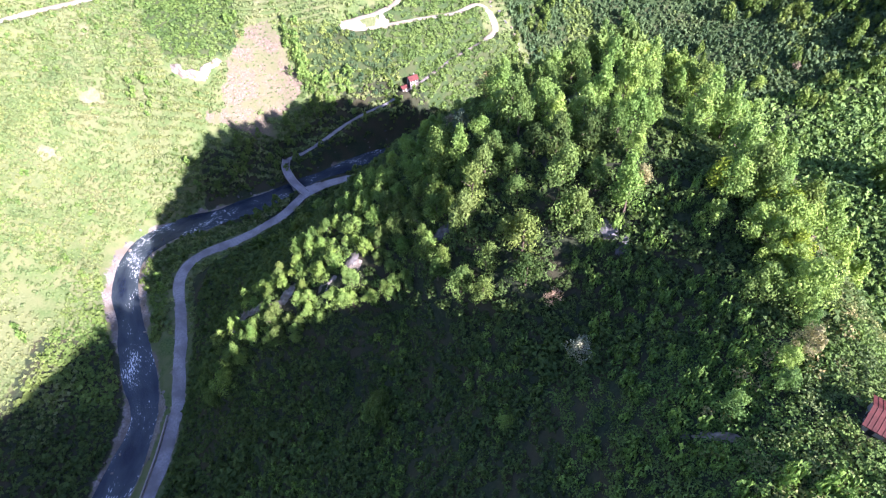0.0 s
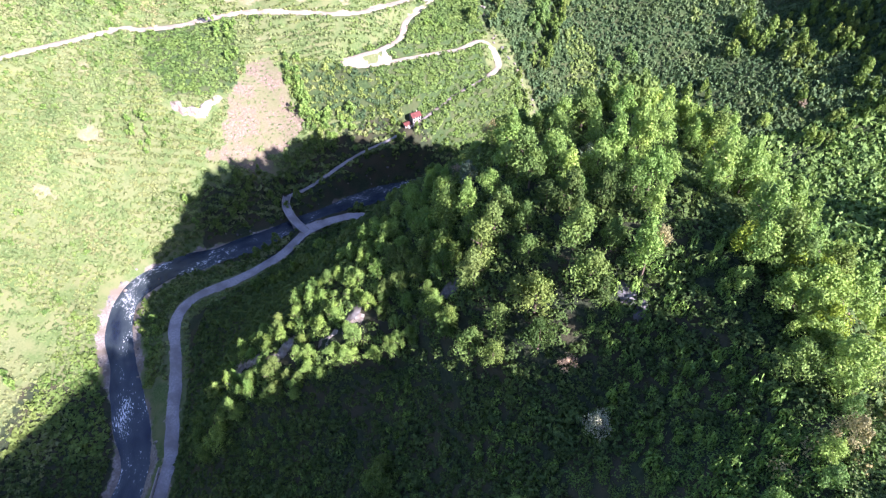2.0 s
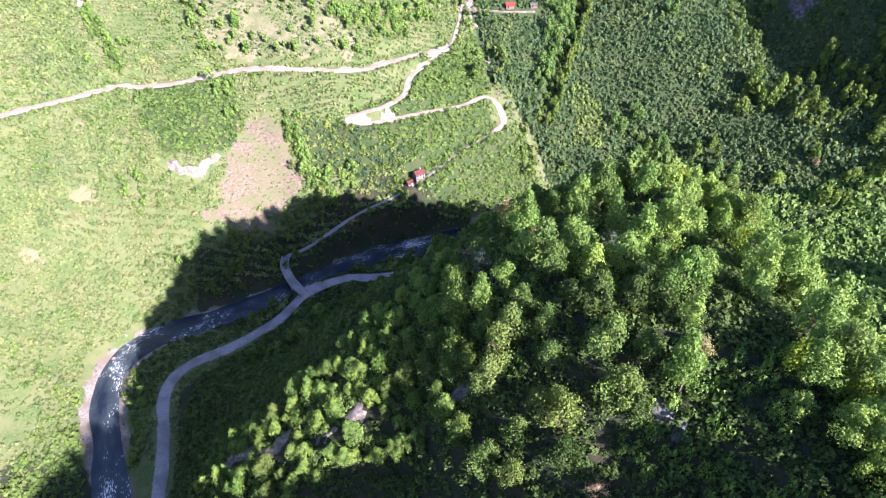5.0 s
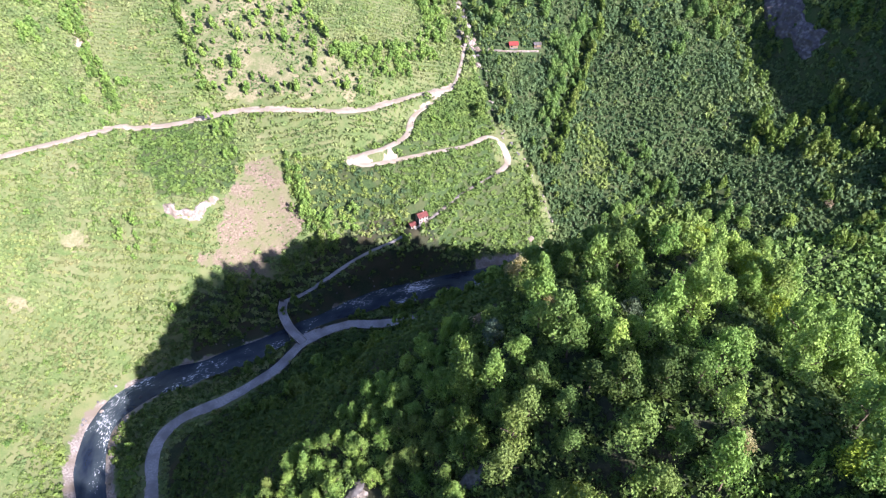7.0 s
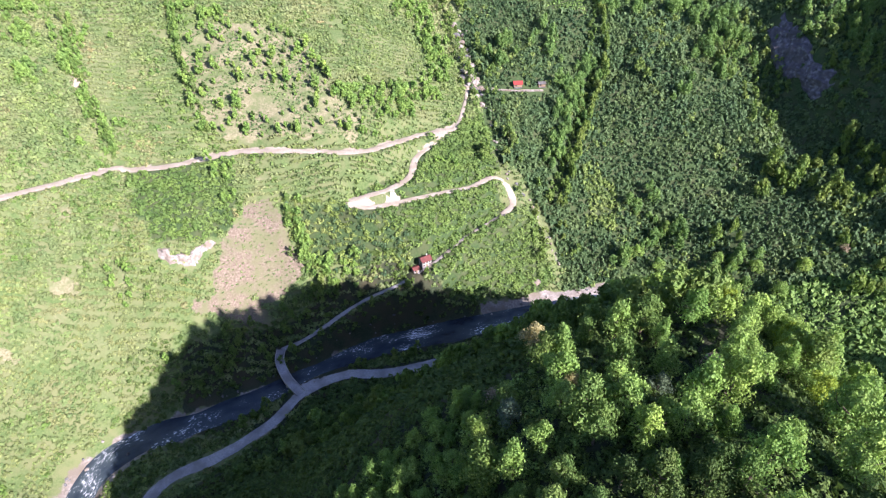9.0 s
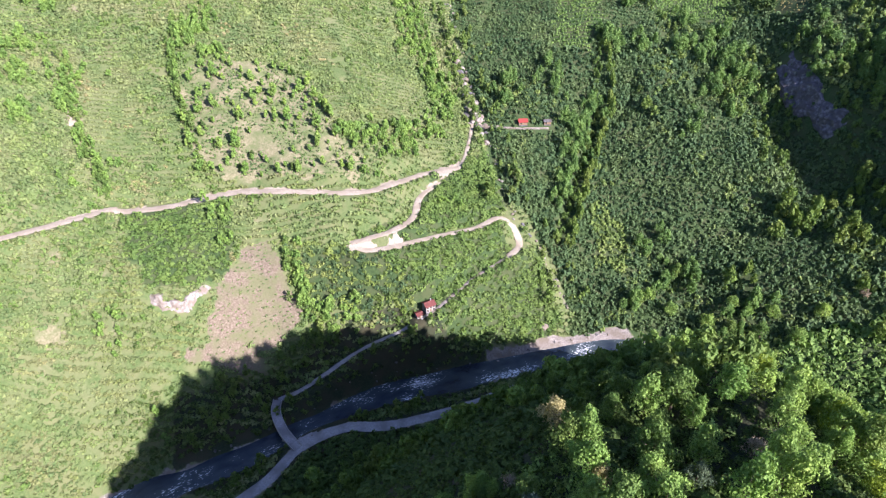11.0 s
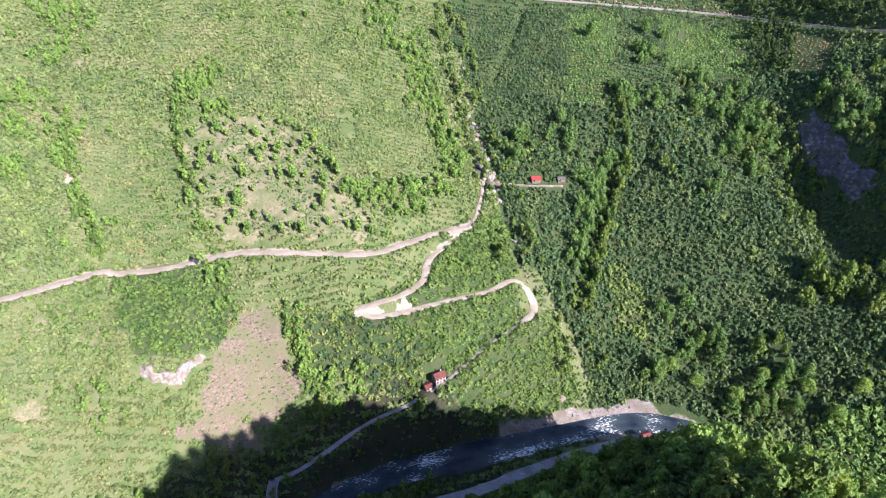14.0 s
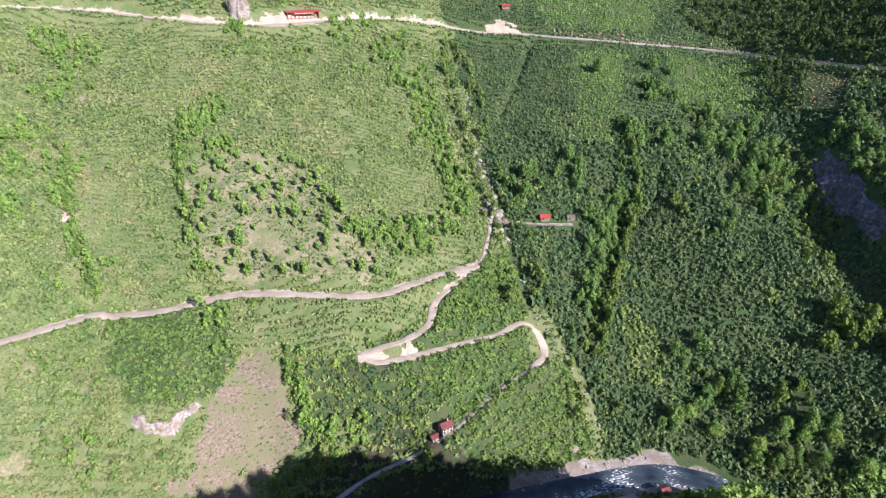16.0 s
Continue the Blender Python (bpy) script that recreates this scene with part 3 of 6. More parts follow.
def ribbon(name, line, half, lift, material, across=4, edge=0.5, uv=False, follow=True):
    """A strip along a line, with an uneven edge."""
    t = np.gradient(line[:, :2], axis=0)
    t /= np.linalg.norm(t, axis=1)[:, None]
    side = np.stack([-t[:, 1], t[:, 0]], -1)
    s = np.linspace(-1, 1, across + 1)
    wide = half + edge * 2 * np.stack([value_noise(line[:, 0], line[:, 1], 9, 21) + 0.5 * value_noise(line[:, 0], line[:, 1], 3, 23), value_noise(line[:, 0], line[:, 1], 9, 22) + 0.5 * value_noise(line[:, 0], line[:, 1], 3, 24)], -1)
    off = np.where(s[None] < 0, s[None] * wide[:, :1], s[None] * wide[:, 1:])
    x, y = line[:, None, 0] + side[:, None, 0] * off, line[:, None, 1] + side[:, None, 1] * off
    z = np.repeat(line[:, 2:3], across + 1, 1) + lift
    if follow:
        z = z - 0.25 * np.abs(s[None]) ** 6
    run = np.r_[0, np.cumsum(np.linalg.norm(np.diff(line[:, :2], axis=0), axis=1))]
    uvs = np.stack([np.repeat(run[:, None], across + 1, 1).ravel(), off.ravel()], -1)
    n, k = x.shape
    i, j = np.meshgrid(np.arange(k - 1), np.arange(n - 1))
    b = (j * k + i).ravel()
    f = np.stack([b, b + 1, b + k + 1, b + k], -1)[:, ::-1]
    return new(name, sheet(name, np.stack([x.ravel(), y.ravel(), z.ravel()], -1), f, [material], None, True, uvs))


tagged(ribbon("river", R_LINE, 9.6, 0.0, WATER, 10, 1.4, follow=False), "fast blue-grey mountain river with white rapids", "river", kind="structure")
LOOKS = {"river_road": (ROAD_GREY, "grey gravel road beside the river"), "house_track": (TRACK_EARTH, "pale dirt track climbing in hairpin bends"), "lower_track": (ROAD_GREY, "narrow grey track climbing from the bridge"), "grassy_track": (GRAVEL, "half overgrown grey track past the house"), "valley_track": (TRACK_EARTH, "pale dirt track cut across the slope"), "stream_path": (TRACK_EARTH, "narrow pale path up beside the stream"), "top_road": (TRACK_EARTH, "wide pale road high on the hillside"), "upper_road": (TRACK_EARTH, "narrow pale road on the shady hillside")}
for key, (line, half) in ROADS.items():
    tagged(ribbon(key, line, half, 0.12, LOOKS[key][0], 6, 0.5 if half > 2.5 else 0.4), LOOKS[key][1], "road", kind="structure")


def dirt_patch(px, py, ra, rb, turn, material=TRACK_EARTH):
    """A trodden place of bare earth with a frayed edge."""
    c, s = math.cos(radians(turn)), math.sin(radians(turn))
    ang, rad = np.meshgrid(np.linspace(0, 2 * math.pi, 49)[:-1], np.linspace(0, 1, 9), indexing="ij")
    fray = 1 + 0.5 * value_noise(3 * np.cos(ang) + px, 3 * np.sin(ang) + py, 1.0, 61) + 0.25 * value_noise(9 * np.cos(ang) + px, 9 * np.sin(ang) + py, 1.0, 62)
    u, v = ra * rad * fray * np.cos(ang), rb * rad * fray * np.sin(ang)
    x, y = px + u * c - v * s, py + u * s + v * c
    z = ground(x, y) + 0.3 - 0.35 * rad**4
    n, k = x.shape
    i, j = np.meshgrid(np.arange(n), np.arange(k - 1), indexing="ij")
    a0, a1 = (i * k + j).ravel(), (((i + 1) % n) * k + j).ravel()
    f = np.stack([a0, a0 + 1, a1 + 1, a1], -1)
    return tagged(new("dirt_patch", sheet("dirt_patch", np.stack([x.ravel(), y.ravel(), z.ravel()], -1), f, [material], None, True)), "trodden pale bare earth beside the track", "ground", kind="structure")


for patch in EARTH:
    dirt_patch(*patch)
tagged(dirt_patch(-242, 425, 3.2, 5.5, 10), "pale bare earth patch on the green slope")
dirt_patch(-84, 278, 7, 4.5, 40, ROAD_GREY)


# ---- plants ----
rng = np.random.default_rng(7)


def cards(places, normals, size, rng, slim=0.75):
    """Leaf sprays: small bent four-sided blades round the given places."""
    n = len(places)
    t = np.cross(normals, rng.normal(size=(n, 3)))
    t /= np.linalg.norm(t, axis=1)[:, None] + 1e-9
    b = np.cross(normals, t)
    s = (size * rng.uniform(0.65, 1.35, n))[:, None]
    fold = normals * s * rng.uniform(-0.35, 0.35, (n, 1))
    return np.stack([places - t * s - b * s * 0.6 * slim, places + t * s - b * s * 0.6 * slim, places + b * s * 1.25 * slim + fold], 1)


def crown_cards(rng, lobes, per_lobe, size, tall=1.0, spread=0.55):
    """A crown about one unit in radius, built of many uneven boughs of leaf sprays, its foot at z = 0."""
    out, lean, wide = [], rng.uniform(-0.22, 0.22, 2), rng.uniform(0.82, 1.2, 2)
    for k in range(lobes):
        turn, up = 2.4 * k + rng.uniform(-0.9, 0.9), ((k + rng.uniform(0, 1)) / lobes) ** 0.85
        off = spread * math.sqrt(max(0.05, 1 - (2 * up - 0.75) ** 2)) * rng.uniform(0.45, 1.45)
        c = np.array([off * math.cos(turn) * wide[0] + lean[0] * up, off * math.sin(turn) * wide[1] + lean[1] * up, 0.3 + up * 1.35 * tall * rng.uniform(0.9, 1.1)])
        r = rng.uniform(0.24, 0.5) * (1.1 - 0.4 * up)
        d = rng.normal(size=(per_lobe, 3))
        d[:, 2] = d[:, 2] * 0.8 + 0.3
        d /= np.linalg.norm(d, axis=1)[:, None]
        far = rng.uniform(0.55, 1.1, (per_lobe, 1)) + (rng.uniform(0, 1, (per_lobe, 1)) < 0.22) * rng.uniform(0.0, 0.45, (per_lobe, 1))
        p = c + d * r * far * np.array([1, 1, 0.8 + 0.25 * tall])
        nrm = d + rng.normal(scale=0.4, size=d.shape)
        nrm /= np.linalg.norm(nrm, axis=1)[:, None]
        out.append(cards(p, nrm, size, rng))
    return np.vstack(out)


def bush_cards(rng, n, size):
    """A low dome of leaf sprays, one unit in radius."""
    d = rng.normal(size=(n, 3))
    d[:, 2] = np.abs(d[:, 2]) + 0.15
    d /= np.linalg.norm(d, axis=1)[:, None]
    p = d * rng.uniform(0.55, 1.05, (n, 1))
    nrm = d + rng.normal(scale=0.4, size=d.shape)
    nrm /= np.linalg.norm(nrm, axis=1)[:, None]
    return cards(p, nrm, size, rng, 0.8)


def scatter(name, forms, x, y, radius, tall, material, label, category, rng, sink=0.1):
    """Many plants as one growth: each a turned and scaled form standing on the ground."""
    which = rng.integers(0, len(forms), len(x))
    z, chunks = ground(x, y), []
    for k, form in enumerate(forms):
        m = which == k
        if not m.any():
            continue
        turn = rng.uniform(0, 2 * math.pi, m.sum())
        c, s = np.cos(turn)[:, None, None], np.sin(turn)[:, None, None]
        f = form[None]
        r, h = radius[m][:, None, None], tall[m][:, None, None]
        px = (f[..., 0] * c - f[..., 1] * s) * r + x[m][:, None, None]
        py = (f[..., 0] * s + f[..., 1] * c) * r + y[m][:, None, None]
        pz = f[..., 2] * h + (z[m] - sink * tall[m])[:, None, None]
        chunks.append(np.stack([px, py, pz], -1).reshape(-1, 3))
    v = np.vstack(chunks)
    return tagged(new(name, sheet(name, v, np.arange(len(v)).reshape(-1, 3), [material])), label, category, kind="stuff")


def spots(x0, x1, y0, y1, step, rng, jitter=0.42, turn=0.0):
    """Loosely even places over a stretch of the plan."""
    gx_, gy_ = np.meshgrid(np.arange(x0, x1, step), np.arange(y0, y1, step))
    x, y = gx_.ravel() + rng.uniform(-jitter, jitter, gx_.size) * step, gy_.ravel() + rng.uniform(-jitter, jitter, gx_.size) * step
    if turn:
        cx, cy, c, s = (x0 + x1) / 2, (y0 + y1) / 2, math.cos(turn), math.sin(turn)
        x, y = cx + (x - cx) * c - (y - cy) * s, cy + (x - cx) * s + (y - cy) * c
    return x, y


# rock that breaks through: x, y, reach along, reach across, turn, lift, pale or grey
OUTCROPS = [(43, 104, 3.2, 1.8, 120, 0.7, 0), (46, 100, 2.2, 1.4, 60, 0.6, 0), (50.5, 44.2, 2.6, 1.1, 155, 1.0, 1), (47.5, 45.8, 1.9, 0.9, 170, 0.8, 1), (45.2, 46.6, 1.3, 0.8, 120, 0.7, 0), (-32, 131, 3.5, 2, 30, 1.2, 0), (-83, 134, 4, 2.5, 0, 1.2, 1), (-58, 133, 4, 2.5, 20, 1.3, 1), (0, 122, 3.5, 2, 0, 1.0, 0)]
CREW = [("river_road", 4.6), ("house_track", 3.9), ("lower_track", 2.4), ("grassy_track", 1.9), ("valley_track", 4.5), ("stream_path", 2.3), ("top_road", 5.2), ("upper_road", 5.4)]
CLIFFS = [((-169, 321), (-163, 318), (-155, 318.5), (-149, 322), (-145, 330), (-141, 339)), ((-88, 133), (-80, 134), (-70, 132.5), (-62, 130), (-54, 128)), ((-48, 128), (-40, 126.5), (-32, 128), (-24, 129))]
YARDS = [(239, 512, 6), (241, 500, 7), (245, 487, 7), (249, 473, 7), (253, 460, 6), (-22, 346, 7.5), (46.5, 496, 7), (74.5, 42.0, 5.5), (-147, 634, 15), (-165, 622, 14), (-178, 618, 9), (-135, 640, 9), (-104, 303, 4), (-62, 369, 6.5), (-11, 442, 7), (-41, 374, 5), (20, 688, 10), (97, 338, 6), (92, 328, 6), (88, 317, 4), (-26, 340, 5.5), (8, 493, 3), (15, 492, 3), (22, 491.5, 3), (29, 491, 3), (36, 490.5, 3), (54, 491, 3), (60, 492, 3), (66, 494, 5)]


def clear_of(x, y, river=12.5, extra=0.0):
    """Where plants may stand: off the tracks, the water, the rocks and the yards."""
    ok = near(x, y, R_LINE, 30)[0] > river + 5 * value_noise(x, y, 14, 14)
    for key, gap in CREW:
        ok &= near(x, y, ROADS[key][0], 12)[0] > gap + extra
    d, _, i_near = near(x, y, ROADS["top_road"][0], 16)
    ok &= ~((d < 10 + 5 * value_noise(x, y, 12, 17)) & (y > ROADS["top_road"][0][i_near.astype(int), 1]))
    ok &= (near(x, y, flow(GULLY), 12)[0] > 2.4 + 2.2 * value_noise(x, y, 9, 20)) | (y > 580)
    for ox, oy, ra, rb, turn, _, _ in OUTCROPS:
        c, s = math.cos(radians(turn)), math.sin(radians(turn))
        u, v = (x - ox) * c + (y - oy) * s, -(x - ox) * s + (y - oy) * c
        ok &= (u / ra) ** 2 + (v / rb) ** 2 > 0.75
    for c in CLIFFS:
        ok &= near(x, y, flow([(*p, 0) for p in c]), 20)[0] > 2.2
    for yx, yy, yr in YARDS:
        ok &= np.hypot(x - yx, y - yy) > yr
    return ok


def bare_at(x, y, extra=0.0):
    wx_, wy_ = wobble(x, y, 3.0)
    out = in_scar(x, y)
    for bx, by, br in BARE:
        out |= np.hypot(wx_ - bx, wy_ - by) < 0.55 * br + extra
    return out


def right_side(x, y):
    """The shadier side, past the stream."""
    edge = np.interp(y, [340, 377, 408, 436, 473, 515, 555, 597, 651, 800], [78, 70, 52, 29, 20, 14, 3, -6, -20, -40])
    return x > edge + 16 * value_noise(x, y, 15, 16)


BUSH_FINE = [bush_cards(rng, 22, 0.38) for _ in range(8)]
BUSH_NEAR = [bush_cards(rng, 54, 0.19) for _ in range(8)]
BUSH_CLOSE = [bush_cards(rng, 112, 0.112) for _ in range(6)]
BUSH_MID = [bush_cards(rng, 40, 0.25) for _ in range(6)]
BUSH_FAR = [bush_cards(rng, 16, 0.43) for _ in range(8)]

def rows_of(x0, x1, y0, y1, along_, apart, rng, turn=0.0, jitter=0.3):
    """Planted places in uneven rows."""
    gx_, gy_ = np.meshgrid(np.arange(x0, x1, along_), np.arange(y0, y1, apart))
    gx_ = gx_ + rng.uniform(0, along_, (gx_.shape[0], 1))
    x, y = gx_.ravel() + rng.uniform(-jitter, jitter, gx_.size) * along_, gy_.ravel() + rng.uniform(-jitter, jitter, gx_.size) * apart * 0.6
    y = y + 5.0 * value_noise(x, y, 45, 91)
    cx, cy, c, s = (x0 + x1) / 2, (y0 + y1) / 2, math.cos(turn), math.sin(turn)
    return cx + (x - cx) * c - (y - cy) * s, cy + (x - cx) * s + (y - cy) * c


def field_at(x, y):
    wx_, wy_ = wobble(x, y, 4.0)
    return inside(wx_, wy_, DARK_FIELD) | inside(wx_, wy_, LOWER_FIELD) | inside(wx_, wy_, MOUTH_FIELD) | inside(wx_, wy_, UPPER_FIELD)


# the open, sunny slope: rows of low bushes over pale grass
x, y = rows_of(-400, 110, 120, 790, 1.9, 3.5, rng, 0.22, 0.22)
ok = (x > -365) & (x < 75) & (y > 170) & (y < 725) & ~((x < -150) & (y < 200)) & clear_of(x, y, 13.5) & ~inside(x, y, SPUR) & ~right_side(x, y) & ~inside(x, y, ORCHARD) & ~bare_at(x, y) & ~field_at(x, y)
low = (x < -140) & (y < 350)
gap = value_noise(x, y, 17, 31) + 0.6 * value_noise(x, y, 6, 32)
ok &= gap > np.where(low, -0.40, -0.52)
x, y, low = x[ok], y[ok], low[ok]
size = np.where(low, 1.0, 1.06) * rng.uniform(0.65, 1.35, len(x)) * (1 + 0.6 * value_noise(x, y, 22, 33))
pale = (low & (value_noise(x, y, 35, 57) + 0.5 * value_noise(x, y, 12, 58) > -0.12)) | (~low & (value_noise(x, y, 50, 59) > 0.36))
more_x, more_y = spots(-330, -130, 110, 352, 2.4, rng, 0.5)
ok = clear_of(more_x, more_y, 13.5) & ~inside(more_x, more_y, SPUR) & ~bare_at(more_x, more_y) & ~field_at(more_x, more_y) & (value_noise(more_x, more_y, 15, 92) + 0.5 * value_noise(more_x, more_y, 5, 93) > -0.3) & ~((more_x > -182) & (more_y < 200))
more = rng.uniform(0.6, 1.35, ok.sum()) * (1 + 0.5 * value_noise(more_x[ok], more_y[ok], 20, 94))
scatter("low_slope_bushes", BUSH_FAR, more_x[ok], more_y[ok], more * 1.35, more * 1.35, LEAF_SLOPE, "light green bushes close together on the lower slope", "bushes", rng)
scatter("slope_bushes", BUSH_FAR, x[~pale], y[~pale], size[~pale] * 1.55, size[~pale] * 1.7, LEAF_SLOPE, "light green bushes in rows on the sunny slope", "bushes", rng)
scatter("dry_scrub", BUSH_FINE, x[pale], y[pale], size[pale] * 1.5, size[pale] * 1.4, LEAF_PALE, "pale yellow-green scrub on the sunny slope", "scrub", rng)
x, y = spots(-360, 40, 200, 715, 4.3, rng, 0.5)
wild = value_noise(x, y, 28, 61) + 0.7 * value_noise(x, y, 9, 62)
ok = (wild > np.where((x < -140) & (y < 350), 0.02, 0.27)) & clear_of(x, y, 14) & ~inside(x, y, SPUR) & ~right_side(x, y) & ~inside(x, y, ORCHARD) & ~bare_at(x, y) & ~field_at(x, y)
x, y = x[ok], y[ok]
size = rng.uniform(1.3, 2.5, len(x))
deep = rng.uniform(0, 1, len(x)) < 0.3
scatter("wild_bushes", BUSH_FINE, x[~deep], y[~deep], size[~deep], size[~deep] * 1.15, LEAF_FIELD, "green wild bushes in loose groups on the slope", "bushes", rng)
scatter("dark_bushes", BUSH_FINE, x[deep], y[deep], size[deep], size[deep] * 1.3, LEAF_WOOD, "dark green bushes between the rows", "bushes", rng)
x, y = spots(-330, -120, 215, 440, 2.4, rng, 0.5)
ok = (value_noise(x, y, 19, 105) + 0.5 * value_noise(x, y, 6, 106) > 0.40) & clear_of(x, y, 14) & ~inside(x, y, SPUR) & ~inside(x, y, ORCHARD) & ~bare_at(x, y) & ~field_at(x, y)
scatter("withered_scrub", BUSH_FINE, x[ok], y[ok], rng.uniform(1.1, 2.0, ok.sum()), rng.uniform(1.0, 2.1, ok.sum()), BUDS, "withered pinkish-brown scrub in patches on the slope", "scrub", rng)
own = np.random.default_rng(41)
x, y = spots(-360, 20, 350, 690, 4.3, own, 0.5)
patchy = value_noise(x, y, 24, 111) + 0.7 * value_noise(x, y, 8, 112)
free = clear_of(x, y, 14) & ~right_side(x, y) & ~inside(x, y, ORCHARD) & ~bare_at(x, y) & ~field_at(x, y)
lush, dry = free & (patchy > 0.22), free & (patchy < -0.52)
for name, sel, leaf, label, kind_of in (("lush_bushes", lush, LEAF_FIELD, "lush green bushes in drifts high on the slope", "bushes"), ("brown_scrub_patches", dry, BUDS, "dry brownish scrub in patches high on the slope", "scrub")):
    size = own.uniform(1.2, 2.3, sel.sum())
    scatter(name, BUSH_FINE, x[sel], y[sel], size, size * own.uniform(0.9, 1.3, sel.sum()), leaf, label, kind_of, own)

# nut bushes of the terraced fields
x, y = spots(-205, 65, 320, 480, 2.75, rng, 0.42)
ok = field_at(x, y) & clear_of(x, y, 13.5) & ~inside(x, y, MIX_FIELD)
x, y = x[ok], y[ok]
small = inside(x, y, DARK_FIELD)
size = np.where(small, 2.0, 2.9) * rng.uniform(0.7, 1.25, len(x))
size *= 1 + 0.35 * value_noise(x, y, 7, 63)
scatter("field_bushes", BUSH_MID, x[~small], y[~small], size[~small], size[~small] * 0.85, LEAF_FIELD, "close-set fresh green nut bushes in terraced fields", "bushes", rng)
scatter("cliff_top_bushes", BUSH_FINE, x[small], y[small], size[small] * 1.15, size[small], LEAF_FIELD, "close-set green bushes above the pale rock face", "bushes", rng)
x, y = spots(-112, -20, 326, 374, 2.6, rng, 0.5)
ok = inside(x, y, MIX_FIELD) & clear_of(x, y, 13) & ~bare_at(x, y) & (value_noise(x, y, 7, 64) > -0.38)
x, y = x[ok], y[ok]
size = rng.uniform(1.0, 2.7, len(x))
deep = rng.uniform(0, 1, len(x)) < 0.35
scatter("mixed_bushes", BUSH_MID, x[~deep], y[~deep], size[~deep], size[~deep] * 1.2, LEAF_FIELD, "tangled yellow-green bushes above the track", "bushes", rng)
scatter("mixed_dark_bushes", BUSH_MID, x[deep], y[deep], size[deep], size[deep] * 1.3, LEAF_PLANT, "tangled dark green bushes above the track", "bushes", rng)

# the planted slope past the stream
x, y = spots(-150, 470, 160, 680, 2.65, rng, 0.42, 0.35)
plots = inside(x, y, DARK_PLOT) | inside(x, y, ROW_PLOT) | inside(x, y, EAST_PLOT) | inside(x, y, TOP_PLOT) | inside(x, y, BROWN_PLOT)
e_gap = near(x, y, flow(EAST_GULLY[:4]), 12)[0] > 3.2 + 3 * value_noise(x, y, 10, 95)
ok = clear_of(x, y, 13) & ~inside(x, y, SPUR) & right_side(x, y) & ~bare_at(x, y) & e_gap & ~plots & (y > 110) & (y < 575) & (x < 330) & (x > -30) & (value_noise(x, y, 18, 35) + 0.5 * value_noise(x, y, 6, 40) > -0.62)
ok &= ~inside(x, y, PALE_PLOT) | (rng.uniform(0, 1, len(x)) < 0.4)
x, y = x[ok], y[ok]
size = 1.55 * rng.uniform(0.6, 1.45, len(x)) * (1 + 0.6 * value_noise(x, y, 18, 36))
fresh = inside(*wobble(x, y, 6.0), YELLOW_PLOT) | (value_noise(x, y, 24, 65) + 0.6 * rng.uniform(-1, 1, len(x)) > 0.55) | ((x > 190) & (y < 340) & (rng.uniform(0, 1, len(x)) < 0.9))
scatter("plantation_bushes", BUSH_FINE, x[~fresh], y[~fresh], size[~fresh] * 1.2, size[~fresh] * 1.75, LEAF_PLANT, "dark green nut bushes planted close on the slope", "bushes", rng)
# Bank bushes get lighter leaves in place of the sunlight missing there.
bank = fresh & (x > 190) & (y < 340)
fresh &= ~bank
scatter("bank_bushes", BUSH_FINE, x[bank], y[bank], size[bank] * 1.65, size[bank] * 2.0, LEAF_CLUMP, "bushes close together above the river bend, leaves lightened for sunlight", "bushes", rng)
scatter("fresh_bushes", BUSH_FINE, x[fresh], y[fresh], size[fresh] * 1.2, size[fresh] * 1.7, LEAF_FIELD, "fresh green bushes among darker ones", "bushes", rng)
x, y = rows_of(-40, 360, 500, 800, 2.3, 3.0, rng, -0.12, 0.25)
plot = inside(x, y, DARK_PLOT)
fringe = wobble(x, y, 7.0)
rowed = inside(*fringe, ROW_PLOT) | inside(*fringe, EAST_PLOT) | inside(*fringe, TOP_PLOT)
ok = clear_of(x, y) & right_side(x, y) & (y < 790) & (x < 345) & (x > -60) & (plot | rowed | (y > 575)) & ~inside(x, y, BROWN_PLOT)
ok &= value_noise(x, y, 14, 66) > np.where(rowed, -0.42, -0.7)
x, y, plot, rowed = x[ok], y[ok], plot[ok], rowed[ok]
size = np.where(rowed, 0.95, 1.2) * rng.uniform(0.65, 1.35, len(x))
scatter("upper_plantation_bushes", BUSH_FAR, x[~rowed], y[~rowed], size[~rowed] * 1.25, size[~rowed] * 1.6, LEAF_PLANT, "dark green nut bushes in rows high on the slope", "bushes", rng)
scatter("row_bushes", BUSH_FAR, x[rowed], y[rowed], size[rowed] * 1.2, size[rowed] * 1.8, LEAF_CLUMP, "small green bushes in rows over pale grass", "bushes", rng)
x, y = spots(236, 282, 530, 610, 2.2, rng, 0.5)
ok = inside(*wobble(x, y, 4.0), BROWN_PLOT) & (rng.uniform(0, 1, len(x)) < 0.6)
scatter("brown_thicket", BUSH_FAR, x[ok], y[ok], rng.uniform(0.4, 1.0, ok.sum()), rng.uniform(0.4, 1.1, ok.sum()), BUDS, "leafless brown thicket in a clearing", "scrub", rng)

